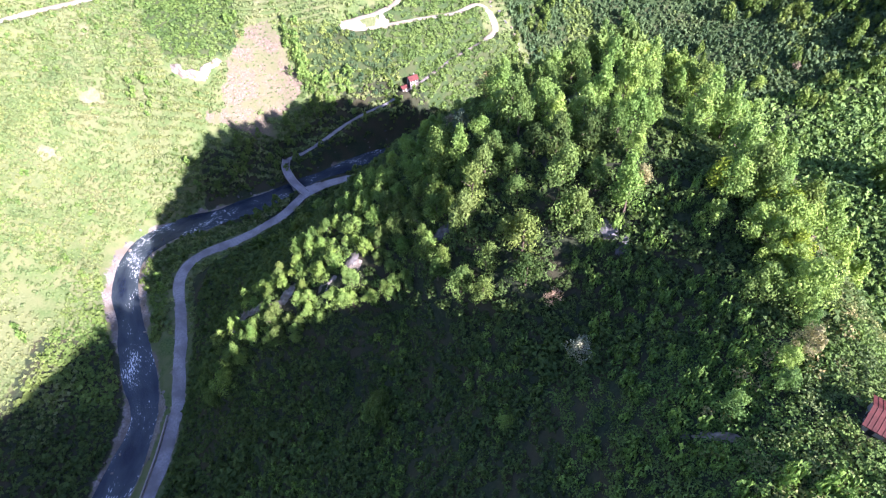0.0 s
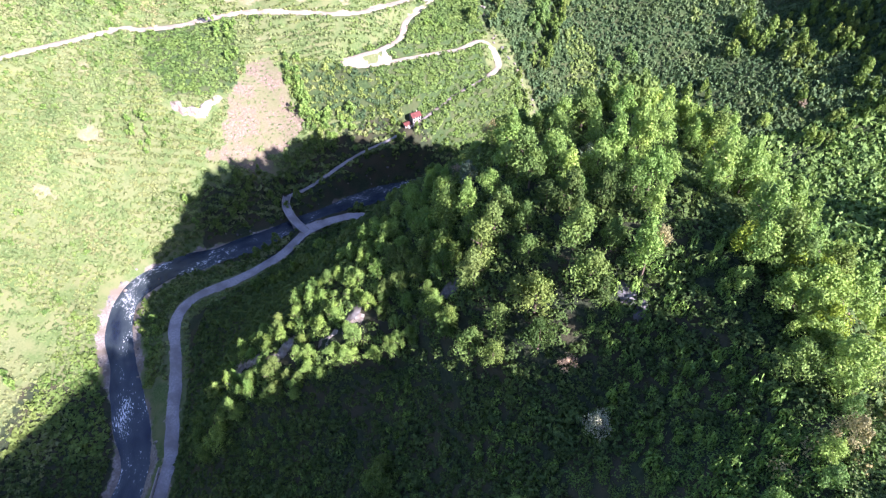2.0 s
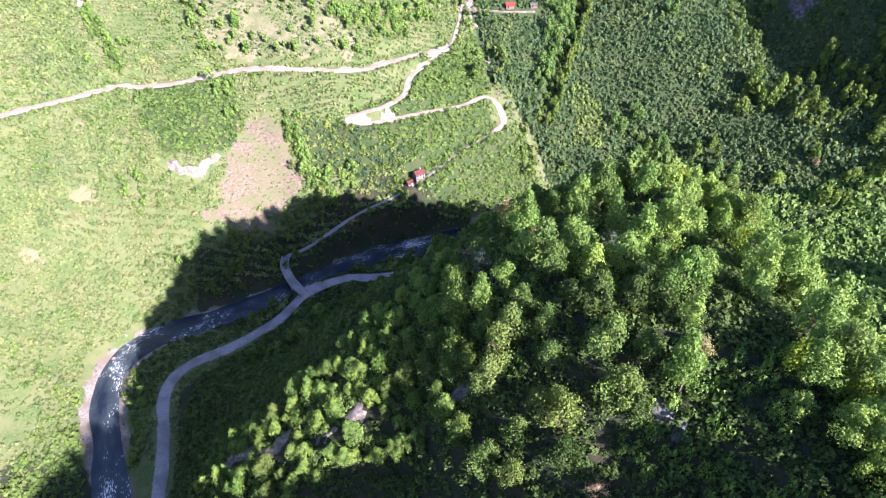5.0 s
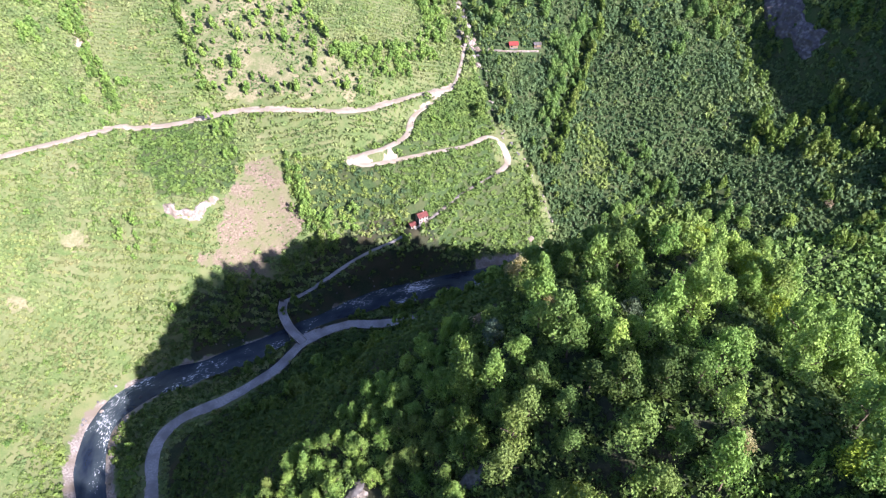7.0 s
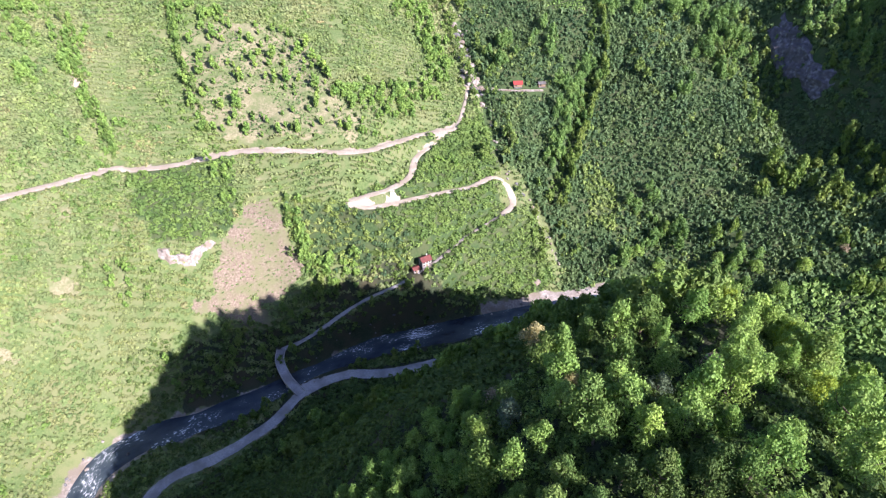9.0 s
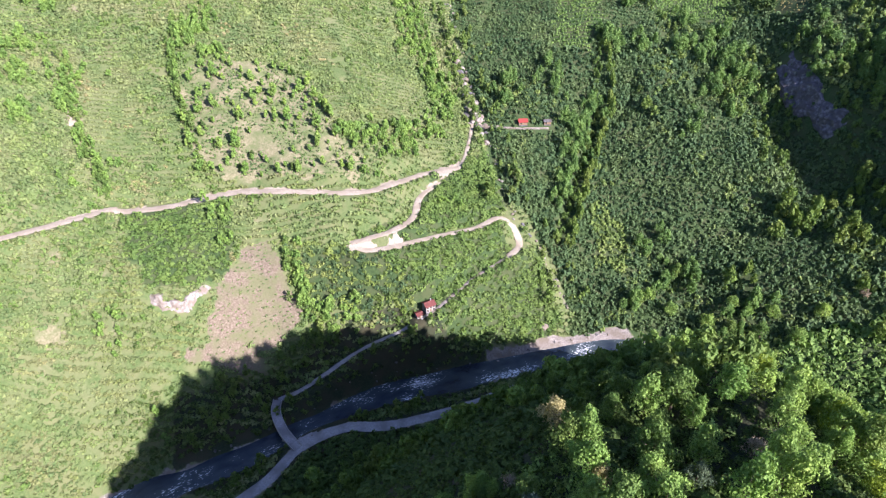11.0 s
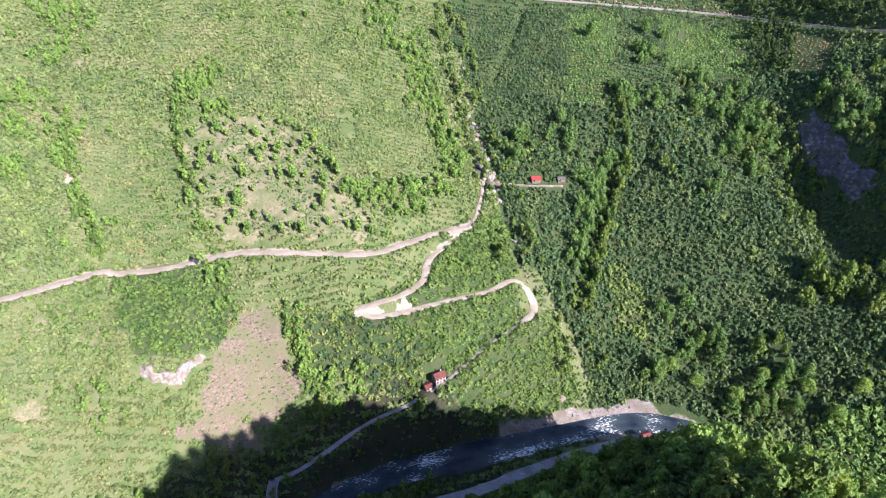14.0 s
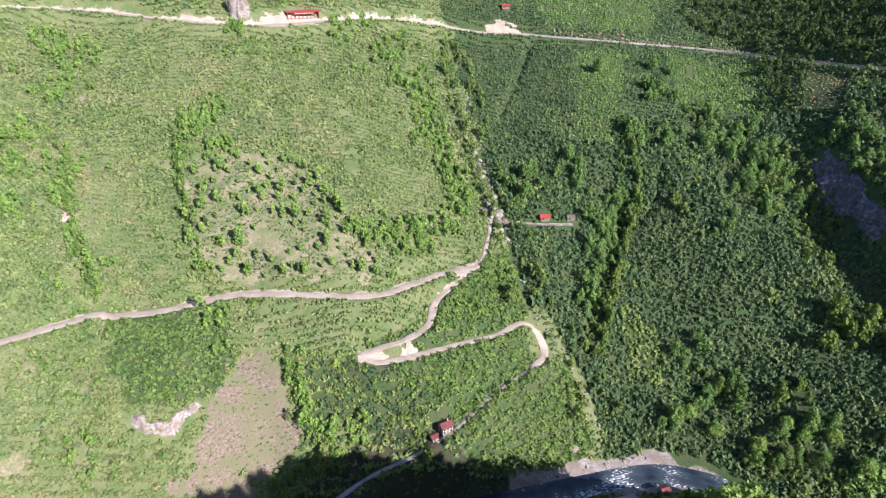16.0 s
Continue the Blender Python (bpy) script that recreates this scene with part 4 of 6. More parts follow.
# undergrowth of the spur, and the low growth along the river
x, y = spots(-130, 150, 5, 330, 2.45, rng, 0.48)
ok = clear_of(x, y, 10.5) & inside(x, y, SPUR)
x, y = x[ok], y[ok]
size = 1.5 * rng.uniform(0.6, 1.4, len(x)) * (1 + 0.7 * value_noise(x, y, 13, 37))
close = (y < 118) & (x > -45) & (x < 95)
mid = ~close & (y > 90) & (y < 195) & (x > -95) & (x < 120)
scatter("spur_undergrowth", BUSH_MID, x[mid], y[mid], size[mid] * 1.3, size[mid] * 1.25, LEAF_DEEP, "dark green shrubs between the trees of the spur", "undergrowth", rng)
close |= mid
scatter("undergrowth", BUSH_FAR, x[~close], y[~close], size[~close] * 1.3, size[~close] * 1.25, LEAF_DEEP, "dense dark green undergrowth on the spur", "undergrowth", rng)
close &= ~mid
# Sun and shade in the leaf colour: lighter on the brow, darker below it.
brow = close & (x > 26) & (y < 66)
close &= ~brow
scatter("hillside_undergrowth", BUSH_NEAR, x[close], y[close], size[close] * 1.4, size[close] * 1.4, LEAF_DEEP, "dense scrub on the shady hillside, dark green for its shade", "undergrowth", rng)
scatter("brow_undergrowth", BUSH_CLOSE, x[brow], y[brow], size[brow] * 1.3, size[brow] * 1.35, LEAF_WOOD, "dense scrub near the brow of the hillside, leaves lightened for sun", "undergrowth", rng)

x, y = spots(-330, -150, 30, 215, 2.6, rng)
ok = clear_of(x, y, 10.5) & (x < -150) & ((x > -200) | (y < 120)) & (y < 205 + 12 * value_noise(x, y, 12, 38)) & ~inside(x, y, SPUR)
x, y = x[ok], y[ok]
size = 1.5 * rng.uniform(0.6, 1.4, len(x)) * (1 + 0.7 * value_noise(x, y, 13, 37))
# Leaf colour carries the shadow edge: dark below it, lighter where sun reaches.
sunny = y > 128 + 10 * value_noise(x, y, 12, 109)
scatter("bank_growth", BUSH_FAR, x[~sunny], y[~sunny], size[~sunny] * 1.3, size[~sunny] * 1.3, LEAF_DEEP, "river bank growth, leaves darkened for shade", "undergrowth", rng)
scatter("bank_shrubs", BUSH_FAR, x[sunny], y[sunny], size[sunny] * 1.3, size[sunny] * 1.3, LEAF_WOOD, "river bank shrubs, lighter leaves for the sunny stretch", "bushes", rng)
x, y = spots(-175, 110, 200, 350, 2.9, rng)
band = near(x, y, R_LINE, 40)[0]
ok = clear_of(x, y, 9.6) & (band < 34) & ~inside(x, y, SPUR) & ~bare_at(x, y) & (y < 330 + 20 * (x > -60))
ok &= ~((x > 15) & (y > 335))
x, y = x[ok], y[ok]
size = 1.3 * rng.uniform(0.6, 1.4, len(x)) * (1 + 0.7 * value_noise(x, y, 13, 39))
# Dark leaves put the valley's shade into the riverside growth.
scatter("riverside_growth", BUSH_FINE, x, y, size * 1.3, size * 1.3, LEAF_DEEP, "growth along the river, leaves darkened for shade", "undergrowth", rng)

# woods joined into one growth
WOOD_FORMS = [crown_cards(rng, 11, 27, 0.165, rng.uniform(0.85, 1.2)) for _ in range(7)]
NEAR_FORMS = [crown_cards(rng, 17, 112, 0.058, rng.uniform(0.8, 1.25), 0.6) for _ in range(8)]
MID_FORMS = [crown_cards(rng, 16, 46, 0.104, rng.uniform(0.85, 1.25), 0.6) for _ in range(7)]
SMALL_FORMS = [crown_cards(rng, 8, 20, 0.2, rng.uniform(0.9, 1.4)) for _ in range(6)]


def wood(name, x, y, rad, material, label, forms=WOOD_FORMS, low=0.95, high=1.45):
    h = rad * rng.uniform(low, high, len(x))
    return scatter(name, forms, x, y, rad, h, material, label, "woodland", rng, sink=-0.25)


def along_line(points, gap, side_jitter):
    line = flow([(*p, 0) for p in points], gap)
    return line[:, 0] + rng.normal(size=len(line)) * side_jitter, line[:, 1] + rng.normal(size=len(line)) * side_jitter


# low shrubs of the sunny ridge, and taller ones that catch the light on the shady side
x, y = spots(44, 165, 5, 114, 2.5, rng, 0.5)
ok = ((x - 66 + 0.55 * (y - 40) * ((y < 62) - 0.35) > 0) | ((y < 44) & (x > 46))) & clear_of(x, y, 16) & (value_noise(x, y, 9, 67) > -0.35)
x, y = x[ok], y[ok]
size = rng.uniform(1.2, 2.4, len(x))
dry = value_noise(x, y, 14, 68) > -0.1
scatter("ridge_shrubs", BUSH_CLOSE, x[~dry], y[~dry], size[~dry], size[~dry] * 1.2, LEAF_SLOPE, "light green shrubs on the sunny ridge", "bushes", rng)
scatter("ridge_scrub", BUSH_CLOSE, x[dry], y[dry], size[dry], size[dry] * 1.1, LEAF_PALE, "pale dry scrub on the sunny ridge", "scrub", rng)
x, y = spots(-70, 66, 10, 110, 3.1, rng, 0.5)
ok = clear_of(x, y, 16) & inside(x, y, SPUR) & (value_noise(x, y, 15, 69) + 0.5 * value_noise(x, y, 5, 70) > np.where(x > 36, -0.05, 0.12))
x, y = x[ok], y[ok]
size = rng.uniform(0.9, 1.7, len(x))
# Spring leaves paint the specks of sun on these shrubs.
scatter("tall_shrubs", BUSH_NEAR, x, y, size, size * rng.uniform(1.8, 2.8, len(x)) * np.where(x > 28, 1.45, 1.0), LEAF_SPRING, "tall shrubs standing over the undergrowth, bright green for sunlit tips", "bushes", rng)


ax, ay = along_line([(57, 50), (65, 57), (71, 65), (75, 75), (77, 86), (79, 97)], 3.8, 1.6)
pick = rng.uniform(0, 1, len(ax))
pale, bud = pick < 0.4, pick > 0.68
rad = rng.uniform(2.0, 3.5, len(ax))
wood("budding_crest_trees", ax[bud], ay[bud], rad[bud], BUDS, "yellow-brown trees coming into leaf on the crest", NEAR_FORMS, 1.1, 1.6)
wood("crest_trees", ax[pale], ay[pale], rad[pale], LEAF_SPRING, "row of yellow-green trees on the crest of the ridge", NEAR_FORMS, 1.2, 1.75)
pale |= bud
wood("green_crest_trees", ax[~pale], ay[~pale], rad[~pale], LEAF_CLUMP, "green trees between paler ones on the crest", NEAR_FORMS, 1.2, 1.75)
ax, ay = along_line([(60, 100), (68, 106), (73, 92), (76, 80), (82, 100), (86, 112), (90, 123), (86, 136), (82, 150), (78, 166), (84, 178), (82, 192), (76, 203), (64, 204)], 4.6, 2.2)
rad, pick = rng.uniform(2.9, 4.6, len(ax)), rng.uniform(0, 1, len(ax))
gold = pick < 0.3
wood("brow_trees", ax[~gold], ay[~gold], rad[~gold], LEAF_SPRING, "close canopy of fresh green trees along the brow", NEAR_FORMS, 1.0, 1.5)
wood("yellow_brow_trees", ax[gold], ay[gold], rad[gold] * 0.9, LEAF_GOLD, "fresh yellow trees in the canopy along the brow", NEAR_FORMS, 1.0, 1.5)
ax, ay = along_line([(52, 47), (58, 53), (64, 58), (70, 56), (78, 60), (84, 70)], 3.4, 2.0)
scatter("budding_ridge_scrub", BUSH_CLOSE, ax, ay, rng.uniform(1.6, 2.8, len(ax)), rng.uniform(2.0, 3.4, len(ax)), BUDS, "yellow-brown budding shrubs on the ridge", "bushes", rng)
ax, ay = along_line([(86, 84), (88, 94), (90, 104), (92, 114)], 5.0, 2.0)
scatter("bare_ridge_scrub", BUSH_CLOSE, ax, ay, rng.uniform(1.6, 2.8, len(ax)), rng.uniform(2.0, 3.4, len(ax)), TWIGS, "leafless reddish scrub on the ridge", "scrub", rng)


def dark_flank(x, y):
    """The north side of the rib, where only low growth stands."""
    return (x < 14) & (y > np.interp(x, [-86, -58, -39, -12, 9, 14], [143, 147, 155, 164, 171, 173]) + 4 * value_noise(x, y, 9, 97)) & (y < 212)


def is_named(x, y):
    return (x > -89) & (x < 100) & (y > 98) & (y < 182) & (ground(x, y) > 62)


x, y = spots(-125, 150, 30, 300, 7.3, rng, 0.48)
ok = clear_of(x, y, 16, 3) & inside(x, y, SPUR) & ~is_named(x, y) & ~dark_flank(x, y) & (near(x, y, ROADS["river_road"][0], 40)[0] > 26)
west = (y < 108) & (x < 66)
ok &= ~((y < 70) & (x > 40)) & ~((y < 112) & (x > 80)) & (np.hypot(x - 58, y - 115) > 9)
ok &= np.where(west, value_noise(x, y, 21, 41) > 0.3, value_noise(x, y, 16, 42) > -0.36)
x, y = x[ok], y[ok]
r = np.clip(rng.lognormal(1.2, 0.3, len(x)), 1.8, 5.2)
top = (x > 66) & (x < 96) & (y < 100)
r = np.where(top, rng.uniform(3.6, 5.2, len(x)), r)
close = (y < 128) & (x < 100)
# Sunlit side of the ridge gets brighter leaves, plus a random few elsewhere.
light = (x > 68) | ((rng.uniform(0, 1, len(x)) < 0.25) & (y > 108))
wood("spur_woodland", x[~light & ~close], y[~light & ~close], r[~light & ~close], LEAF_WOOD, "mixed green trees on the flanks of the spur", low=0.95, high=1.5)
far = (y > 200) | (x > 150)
wood("sunny_woodland", x[light & ~close & far], y[light & ~close & far], r[light & ~close & far], LEAF_SPRING, "trees on the sunny ridge, yellow-green for sunlight", low=0.95, high=1.5)
wood("east_woodland", x[light & ~close & ~far], y[light & ~close & ~far], r[light & ~close & ~far], LEAF_SPRING, "trees on the east side of the ridge, light green for sunlight", MID_FORMS, 1.1, 1.7)
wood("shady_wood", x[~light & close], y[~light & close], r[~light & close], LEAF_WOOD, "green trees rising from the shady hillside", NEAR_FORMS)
wood("ridge_wood", x[light & close], y[light & close], r[light & close], LEAF_SPRING, "trees along the ridge, yellow-green for sunlight", NEAR_FORMS)
x, y = spots(-115, 160, -38, 10, 8.0, rng, 0.5)
ok = clear_of(x, y, 16, 3) & inside(x, y, SPUR)
x, y = x[ok], y[ok]
wood("back_woodland", x, y, rng.uniform(2.0, 4.2, len(x)), LEAF_WOOD, "green woodland behind the ridge", SMALL_FORMS)
x, y = spots(60, 300, 235, 420, 7.0, rng, 0.5)
ok = clear_of(x, y, 16, 2) & ~inside(x, y, SPUR)
zone = ((y < 388) & (x > 85) & (value_noise(x, y, 20, 43) > 0.2)) | ((x > 215 + 40 * value_noise(x, y, 40, 44)) & (y > 325) & (value_noise(x, y, 16, 44) > -0.1))
ok &= zone & right_side(x, y)
x, y = x[ok], y[ok]
wood("riverside_woodland", x, y, np.clip(rng.lognormal(1.15, 0.35, len(x)), 1.8, 5.2), LEAF_WOOD, "tall green trees above the river", low=1.2, high=1.9)
x, y = spots(-150, -20, 255, 348, 5.6, rng, 0.5)
d0 = near(x, y, R_LINE, 60)[0]
ok = clear_of(x, y, 12, 1.8) & ~inside(x, y, SPUR) & ~bare_at(x, y) & (d0 < 34) & (ground(x, y) < 38) & (value_noise(x, y, 12, 108) > -0.25) & (x > -150 + 0.4 * (y - 255))
wood("bank_trees", x[ok], y[ok], rng.uniform(1.7, 3.3, ok.sum()), LEAF_WOOD, "green trees in the shade above the river", SMALL_FORMS, 1.1, 1.6)
x, y = spots(-60, 345, 376, 790, 6.8, rng, 0.5)
d1, d2 = near(x, y, flow(GULLY), 40)[0], near(x, y, flow(EAST_GULLY), 40)[0]
zone = (d1 < 15) & (d1 > 3.2) & (value_noise(x, y, 11, 49) > -0.25) | ((x > 110) & (y > 470) & (y < 560) & (value_noise(x, y, 20, 45) > 0.24)) | ((y > 745) & (x > -60)) | ((x > 205) & (value_noise(x, y, 22, 46) > 0.08))
zone &= ~(inside(x, y, DARK_PLOT) | inside(x, y, ROW_PLOT) | inside(x, y, EAST_PLOT) | inside(x, y, TOP_PLOT) | inside(x, y, BROWN_PLOT) | inside(x, y, DARK_WOOD))
ok = clear_of(x, y, 14, 1.5) & zone
x, y = x[ok], y[ok]
wood("hillside_woodland", x, y, np.clip(rng.lognormal(1.0, 0.3, len(x)), 1.6, 4.6), LEAF_WOOD, "scattered trees along the gullies", SMALL_FORMS)
x, y = spots(190, 350, 540, 795, 6.6, rng, 0.5)
ok = inside(*wobble(x, y, 5.0), DARK_WOOD) & clear_of(x, y, 14, 1.5)
x, y = x[ok], y[ok]
wood("dark_woodland", x, y, rng.uniform(1.8, 3.8, len(x)), LEAF_DEEP, "dark green woodland by the upper road", SMALL_FORMS)
line = flow(EAST_GULLY[:5], 4.0)
ax, ay = line[:, 0] + 7 + rng.normal(size=len(line)) * 1.2, line[:, 1] - 3 + rng.normal(size=len(line)) * 1.2
wood("gully_trees", ax, ay, rng.uniform(2.0, 3.2, len(ax)), LEAF_WOOD, "line of tall trees along a dark gully", low=1.5, high=2.2)
# Sunlit strip beside the gully, its brightness put into the leaf colour.
line = flow(EAST_GULLY[1:4], 2.6)
ax, ay = line[:, 0] - 6 + rng.normal(size=len(line)) * 1.4, line[:, 1] + 2 + rng.normal(size=len(line)) * 1.4
wood("gully_edge_trees", ax, ay, rng.uniform(1.8, 3.2, len(ax)), LEAF_CLUMP, "trees on the sunny edge of the gully, bright green for sunlight", low=1.1, high=1.7)
x, y = spots(-350, 40, 110, 745, 5.0, rng, 0.48)
hedge = near(x, y, flow([(-205, 520, 0), (-194, 478, 0), (-178, 440, 0), (-158, 404, 0)]), 20)[0] < 4.5
hedge |= near(x, y, flow([(-262, 470, 0), (-248, 440, 0), (-222, 400, 0), (-205, 378, 0)]), 20)[0] < 4.5
hedge |= near(x, y, flow([(-100, 365, 0), (-97, 345, 0), (-84, 338, 0), (-66, 342, 0)]), 20)[0] < 4.5
hedge |= near(x, y, flow([(-80, 432, 0), (-55, 440, 0), (-30, 462, 0), (-14, 500, 0), (-30, 560, 0), (-45, 620, 0)]), 30)[0] < 9
hedge |= (np.hypot(x + 190, y - 520) < 14) | (np.hypot(x + 255, y - 455) < 12) | (np.hypot(x + 290, y - 555) < 16)
ok = clear_of(x, y, 16, 1.2) & ~inside(x, y, SPUR) & ~right_side(x, y) & ~inside(x, y, ORCHARD) & ~bare_at(x, y)
ok &= hedge | (value_noise(x, y, 23, 47) + 0.5 * value_noise(x, y, 8, 48) > 0.42)
x, y = x[ok], y[ok]
wood("slope_trees", x, y, rng.uniform(1.6, 3.0, len(x)), LEAF_SPRING, "bright green small trees along field edges", SMALL_FORMS)


# clumps of fresh green trees, and tall dark hedges between the plots
CLUMPS = [(114, 558, 6), (130, 556, 8), (146, 551, 7), (137, 595, 9), (190, 544, 9), (202, 531, 9), (213, 513, 9), (85, 495, 7), (100, 512, 8), (77, 466, 8), (70, 445, 7), (128, 408, 9), (136, 394, 9), (151, 391, 8), (183, 363, 9), (160, 352, 9), (109, 377, 6), (262, 492, 8), (270, 478, 8), (257, 507, 7), (276, 462, 8), (252, 520, 7), (283, 490, 9)]
HIGH_CLUMPS = [(34, 513, 7), (43, 525, 7), (70, 540, 7), (76, 523, 7), (85, 495, 7), (93, 480, 6), (149, 632, 6), (139, 598, 6), (163, 622, 5), (177, 572, 7), (168, 546, 7), (186, 544, 7), (205, 555, 6), (199, 522, 8), (185, 511, 8), (195, 496, 9), (166, 484, 8), (102, 622, 3), (80, 474, 5), (68, 436, 5)]
cx_, cy_, cr_ = [], [], []
for px, py, pr in CLUMPS + HIGH_CLUMPS:
    n = int(pr * 0.75)
    cx_ += list(px + rng.normal(size=n) * pr * 0.6)
    cy_ += list(py + rng.normal(size=n) * pr * 0.6)
    cr_ += list(rng.uniform(2.6, 4.8, n))
cx_, cy_, cr_ = np.array(cx_), np.array(cy_), np.array(cr_)
ok = clear_of(cx_, cy_, 13)
wood("fresh_clumps", cx_[ok], cy_[ok], cr_[ok], LEAF_CLUMP, "clumps of fresh green trees on the shady slope", MID_FORMS, 1.05, 1.5)
LEFT_CLUMPS = [(-191, 508, 10), (-174, 492, 7), (-290, 466, 12), (-292, 522, 10), (-246, 432, 7), (-276, 443, 9), (-262, 412, 8), (-209, 367, 3), (-188, 601, 8), (-114, 632, 10), (-95, 655, 9), (-72, 628, 12), (-58, 600, 12), (-45, 575, 10), (-30, 560, 9), (-20, 530, 9), (-10, 510, 6), (-19, 470, 6), (-40, 458, 8), (-60, 448, 8), (-75, 440, 6), (-310, 560, 12), (-95, 352, 5), (-92, 344, 5), (-78, 338, 6), (-66, 336, 5)]
cx_, cy_, cr_ = [], [], []
for px, py, pr in LEFT_CLUMPS:
    n = int(pr * 1.8)
    cx_ += list(px + rng.normal(size=n) * pr * 0.6)
    cy_ += list(py + rng.normal(size=n) * pr * 0.6)
    cr_ += list(rng.uniform(1.7, 3.5, n))
cx_, cy_, cr_ = np.array(cx_), np.array(cy_), np.array(cr_)
ok = clear_of(cx_, cy_, 13) & ~bare_at(cx_, cy_)
wood("sunny_clumps", cx_[ok], cy_[ok], cr_[ok], LEAF_SPRING, "clumps of bright green trees on the sunny slope")


hx, hy = [], []
for pts in ([p[:2] for p in EAST_GULLY[:4]], [(-205, 520), (-195, 478), (-178, 440), (-158, 404)], [(-262, 470), (-248, 440), (-222, 400), (-205, 378)], [(-104, 366), (-101, 352), (-97, 343)], [(112, 560), (105, 530), (104, 505)], [(150, 600), (172, 560), (180, 545)]):
    ax, ay = along_line(pts, 2.4, 1.2)
    hx += list(ax)
    hy += list(ay)
hx, hy = np.array(hx), np.array(hy)
ok = clear_of(hx, hy, 13)
wood("hedges", hx[ok], hy[ok], rng.uniform(1.5, 2.6, ok.sum()), LEAF_WOOD, "dark green hedges between plots", SMALL_FORMS)
ax, ay = along_line([(70, 683), (111, 679), (160, 677), (213, 674), (240, 652)], 1.6, 2.0)
scatter("brown_scrub", BUSH_FAR, ax, ay + 3, rng.uniform(0.8, 1.8, len(ax)), rng.uniform(1.0, 2.4, len(ax)), TWIGS, "leafless brown scrub above the upper road", "scrub", rng)


# ---- single trees ----
def part(name, bm, material, parent, label=""):
    me = bpy.data.meshes.new(name)
    bm.to_mesh(me)
    bm.free()
    me.materials.append(material)
    ob = new(name, me)
    ob.parent = parent
    return tagged(ob, label)


def tube(bm, a, b, ra, rb, sides=6):
    a, b = Vector(a), Vector(b)
    q = (b - a).to_track_quat("Z", "Y")
    rings = []
    for p, r in ((a, ra), (b, rb)):
        rings.append([bm.verts.new(p + q @ Vector((r * math.cos(2 * math.pi * k / sides), r * math.sin(2 * math.pi * k / sides), 0))) for k in range(sides)])
    for k in range(sides):
        bm.faces.new((rings[0][k], rings[0][(k + 1) % sides], rings[1][(k + 1) % sides], rings[1][k]))
    bm.faces.new(rings[1])


# shrubs that fill the gaps between the trees of the rib
x, y = spots(-92, 22, 112, 172, 2.6, rng, 0.5)
ok = clear_of(x, y, 16) & ~dark_flank(x, y) & (y > 119 + 4 * value_noise(x, y, 10, 98)) & (ground(x, y) > 58) & (value_noise(x, y, 6, 107) > -0.3)
x, y = x[ok], y[ok]
size = rng.uniform(1.1, 2.2, len(x))
# Over half take spring leaves, a colour stand-in for sunlit undergrowth.
deep = rng.uniform(0, 1, len(x)) < 0.45
scatter("rib_shrubs", BUSH_NEAR, x[~deep], y[~deep], size[~deep], size[~deep] * 1.4, LEAF_SPRING, "shrubs between the trees of the rib, bright green for sunlight", "bushes", rng)
scatter("rib_dark_shrubs", BUSH_NEAR, x[deep], y[deep], size[deep], size[deep] * 1.5, LEAF_WOOD, "mid-green shrubs between the trees of the rib", "bushes", rng)


def tree(name, seed, material, label, lobes=20, per_lobe=112, size=0.058, tall=1.0, spread=0.6, radius=4.4, group="trees on the spur", limbs=4):
    r = np.random.default_rng(seed)
    ob = tagged(new(name), label, "tree", group)
    bm = bmesh.new()
    tube(bm, (0, 0, -1.2), (0.1, 0, radius * 0.55), 0.09 * radius, 0.06 * radius, 7)
    tube(bm, (0.1, 0, radius * 0.55), (0.15, 0.1, radius * (0.9 + 0.5 * tall)), 0.06 * radius, 0.015 * radius, 7)
    for k in range(limbs):
        a = 2 * math.pi * k / limbs + r.uniform(-0.4, 0.4)
        h = radius * (0.5 + 0.18 * k)
        tube(bm, (0.1, 0, h), (math.cos(a) * radius * 0.65, math.sin(a) * radius * 0.65, h + radius * 0.45), 0.035 * radius, 0.01 * radius, 5)
    part("trunk", bm, BARK, ob)
    c = crown_cards(r, lobes, per_lobe, size, tall, spread).reshape(-1, 3) * radius
    c[:, 2] += 0.2 * radius
    crown = new("crown", sheet("crown", c, np.arange(len(c)).reshape(-1, 3), [material]))
    crown.parent = ob
    return ob


def stand(ob, x, y, scale=1.0, turn=0.0, lean=0.0, up=1.0):
    ob.matrix_basis = pose(x, y, float(ground(x, y)), lean, 0, turn) @ Matrix.Diagonal((scale, scale, scale * up, 1))
    return ob


def stand_copy(ob, x, y, scale, turn, lean=0.0, up=1.0):
    keep = ob.scale.copy()
    ob.scale = (1, 1, 1)
    made = copy_thing(ob, pose(x, y, float(ground(x, y)), lean, 0, turn) @ Matrix.Diagonal((scale, scale, scale * up, 1)))
    ob.scale = keep
    return made


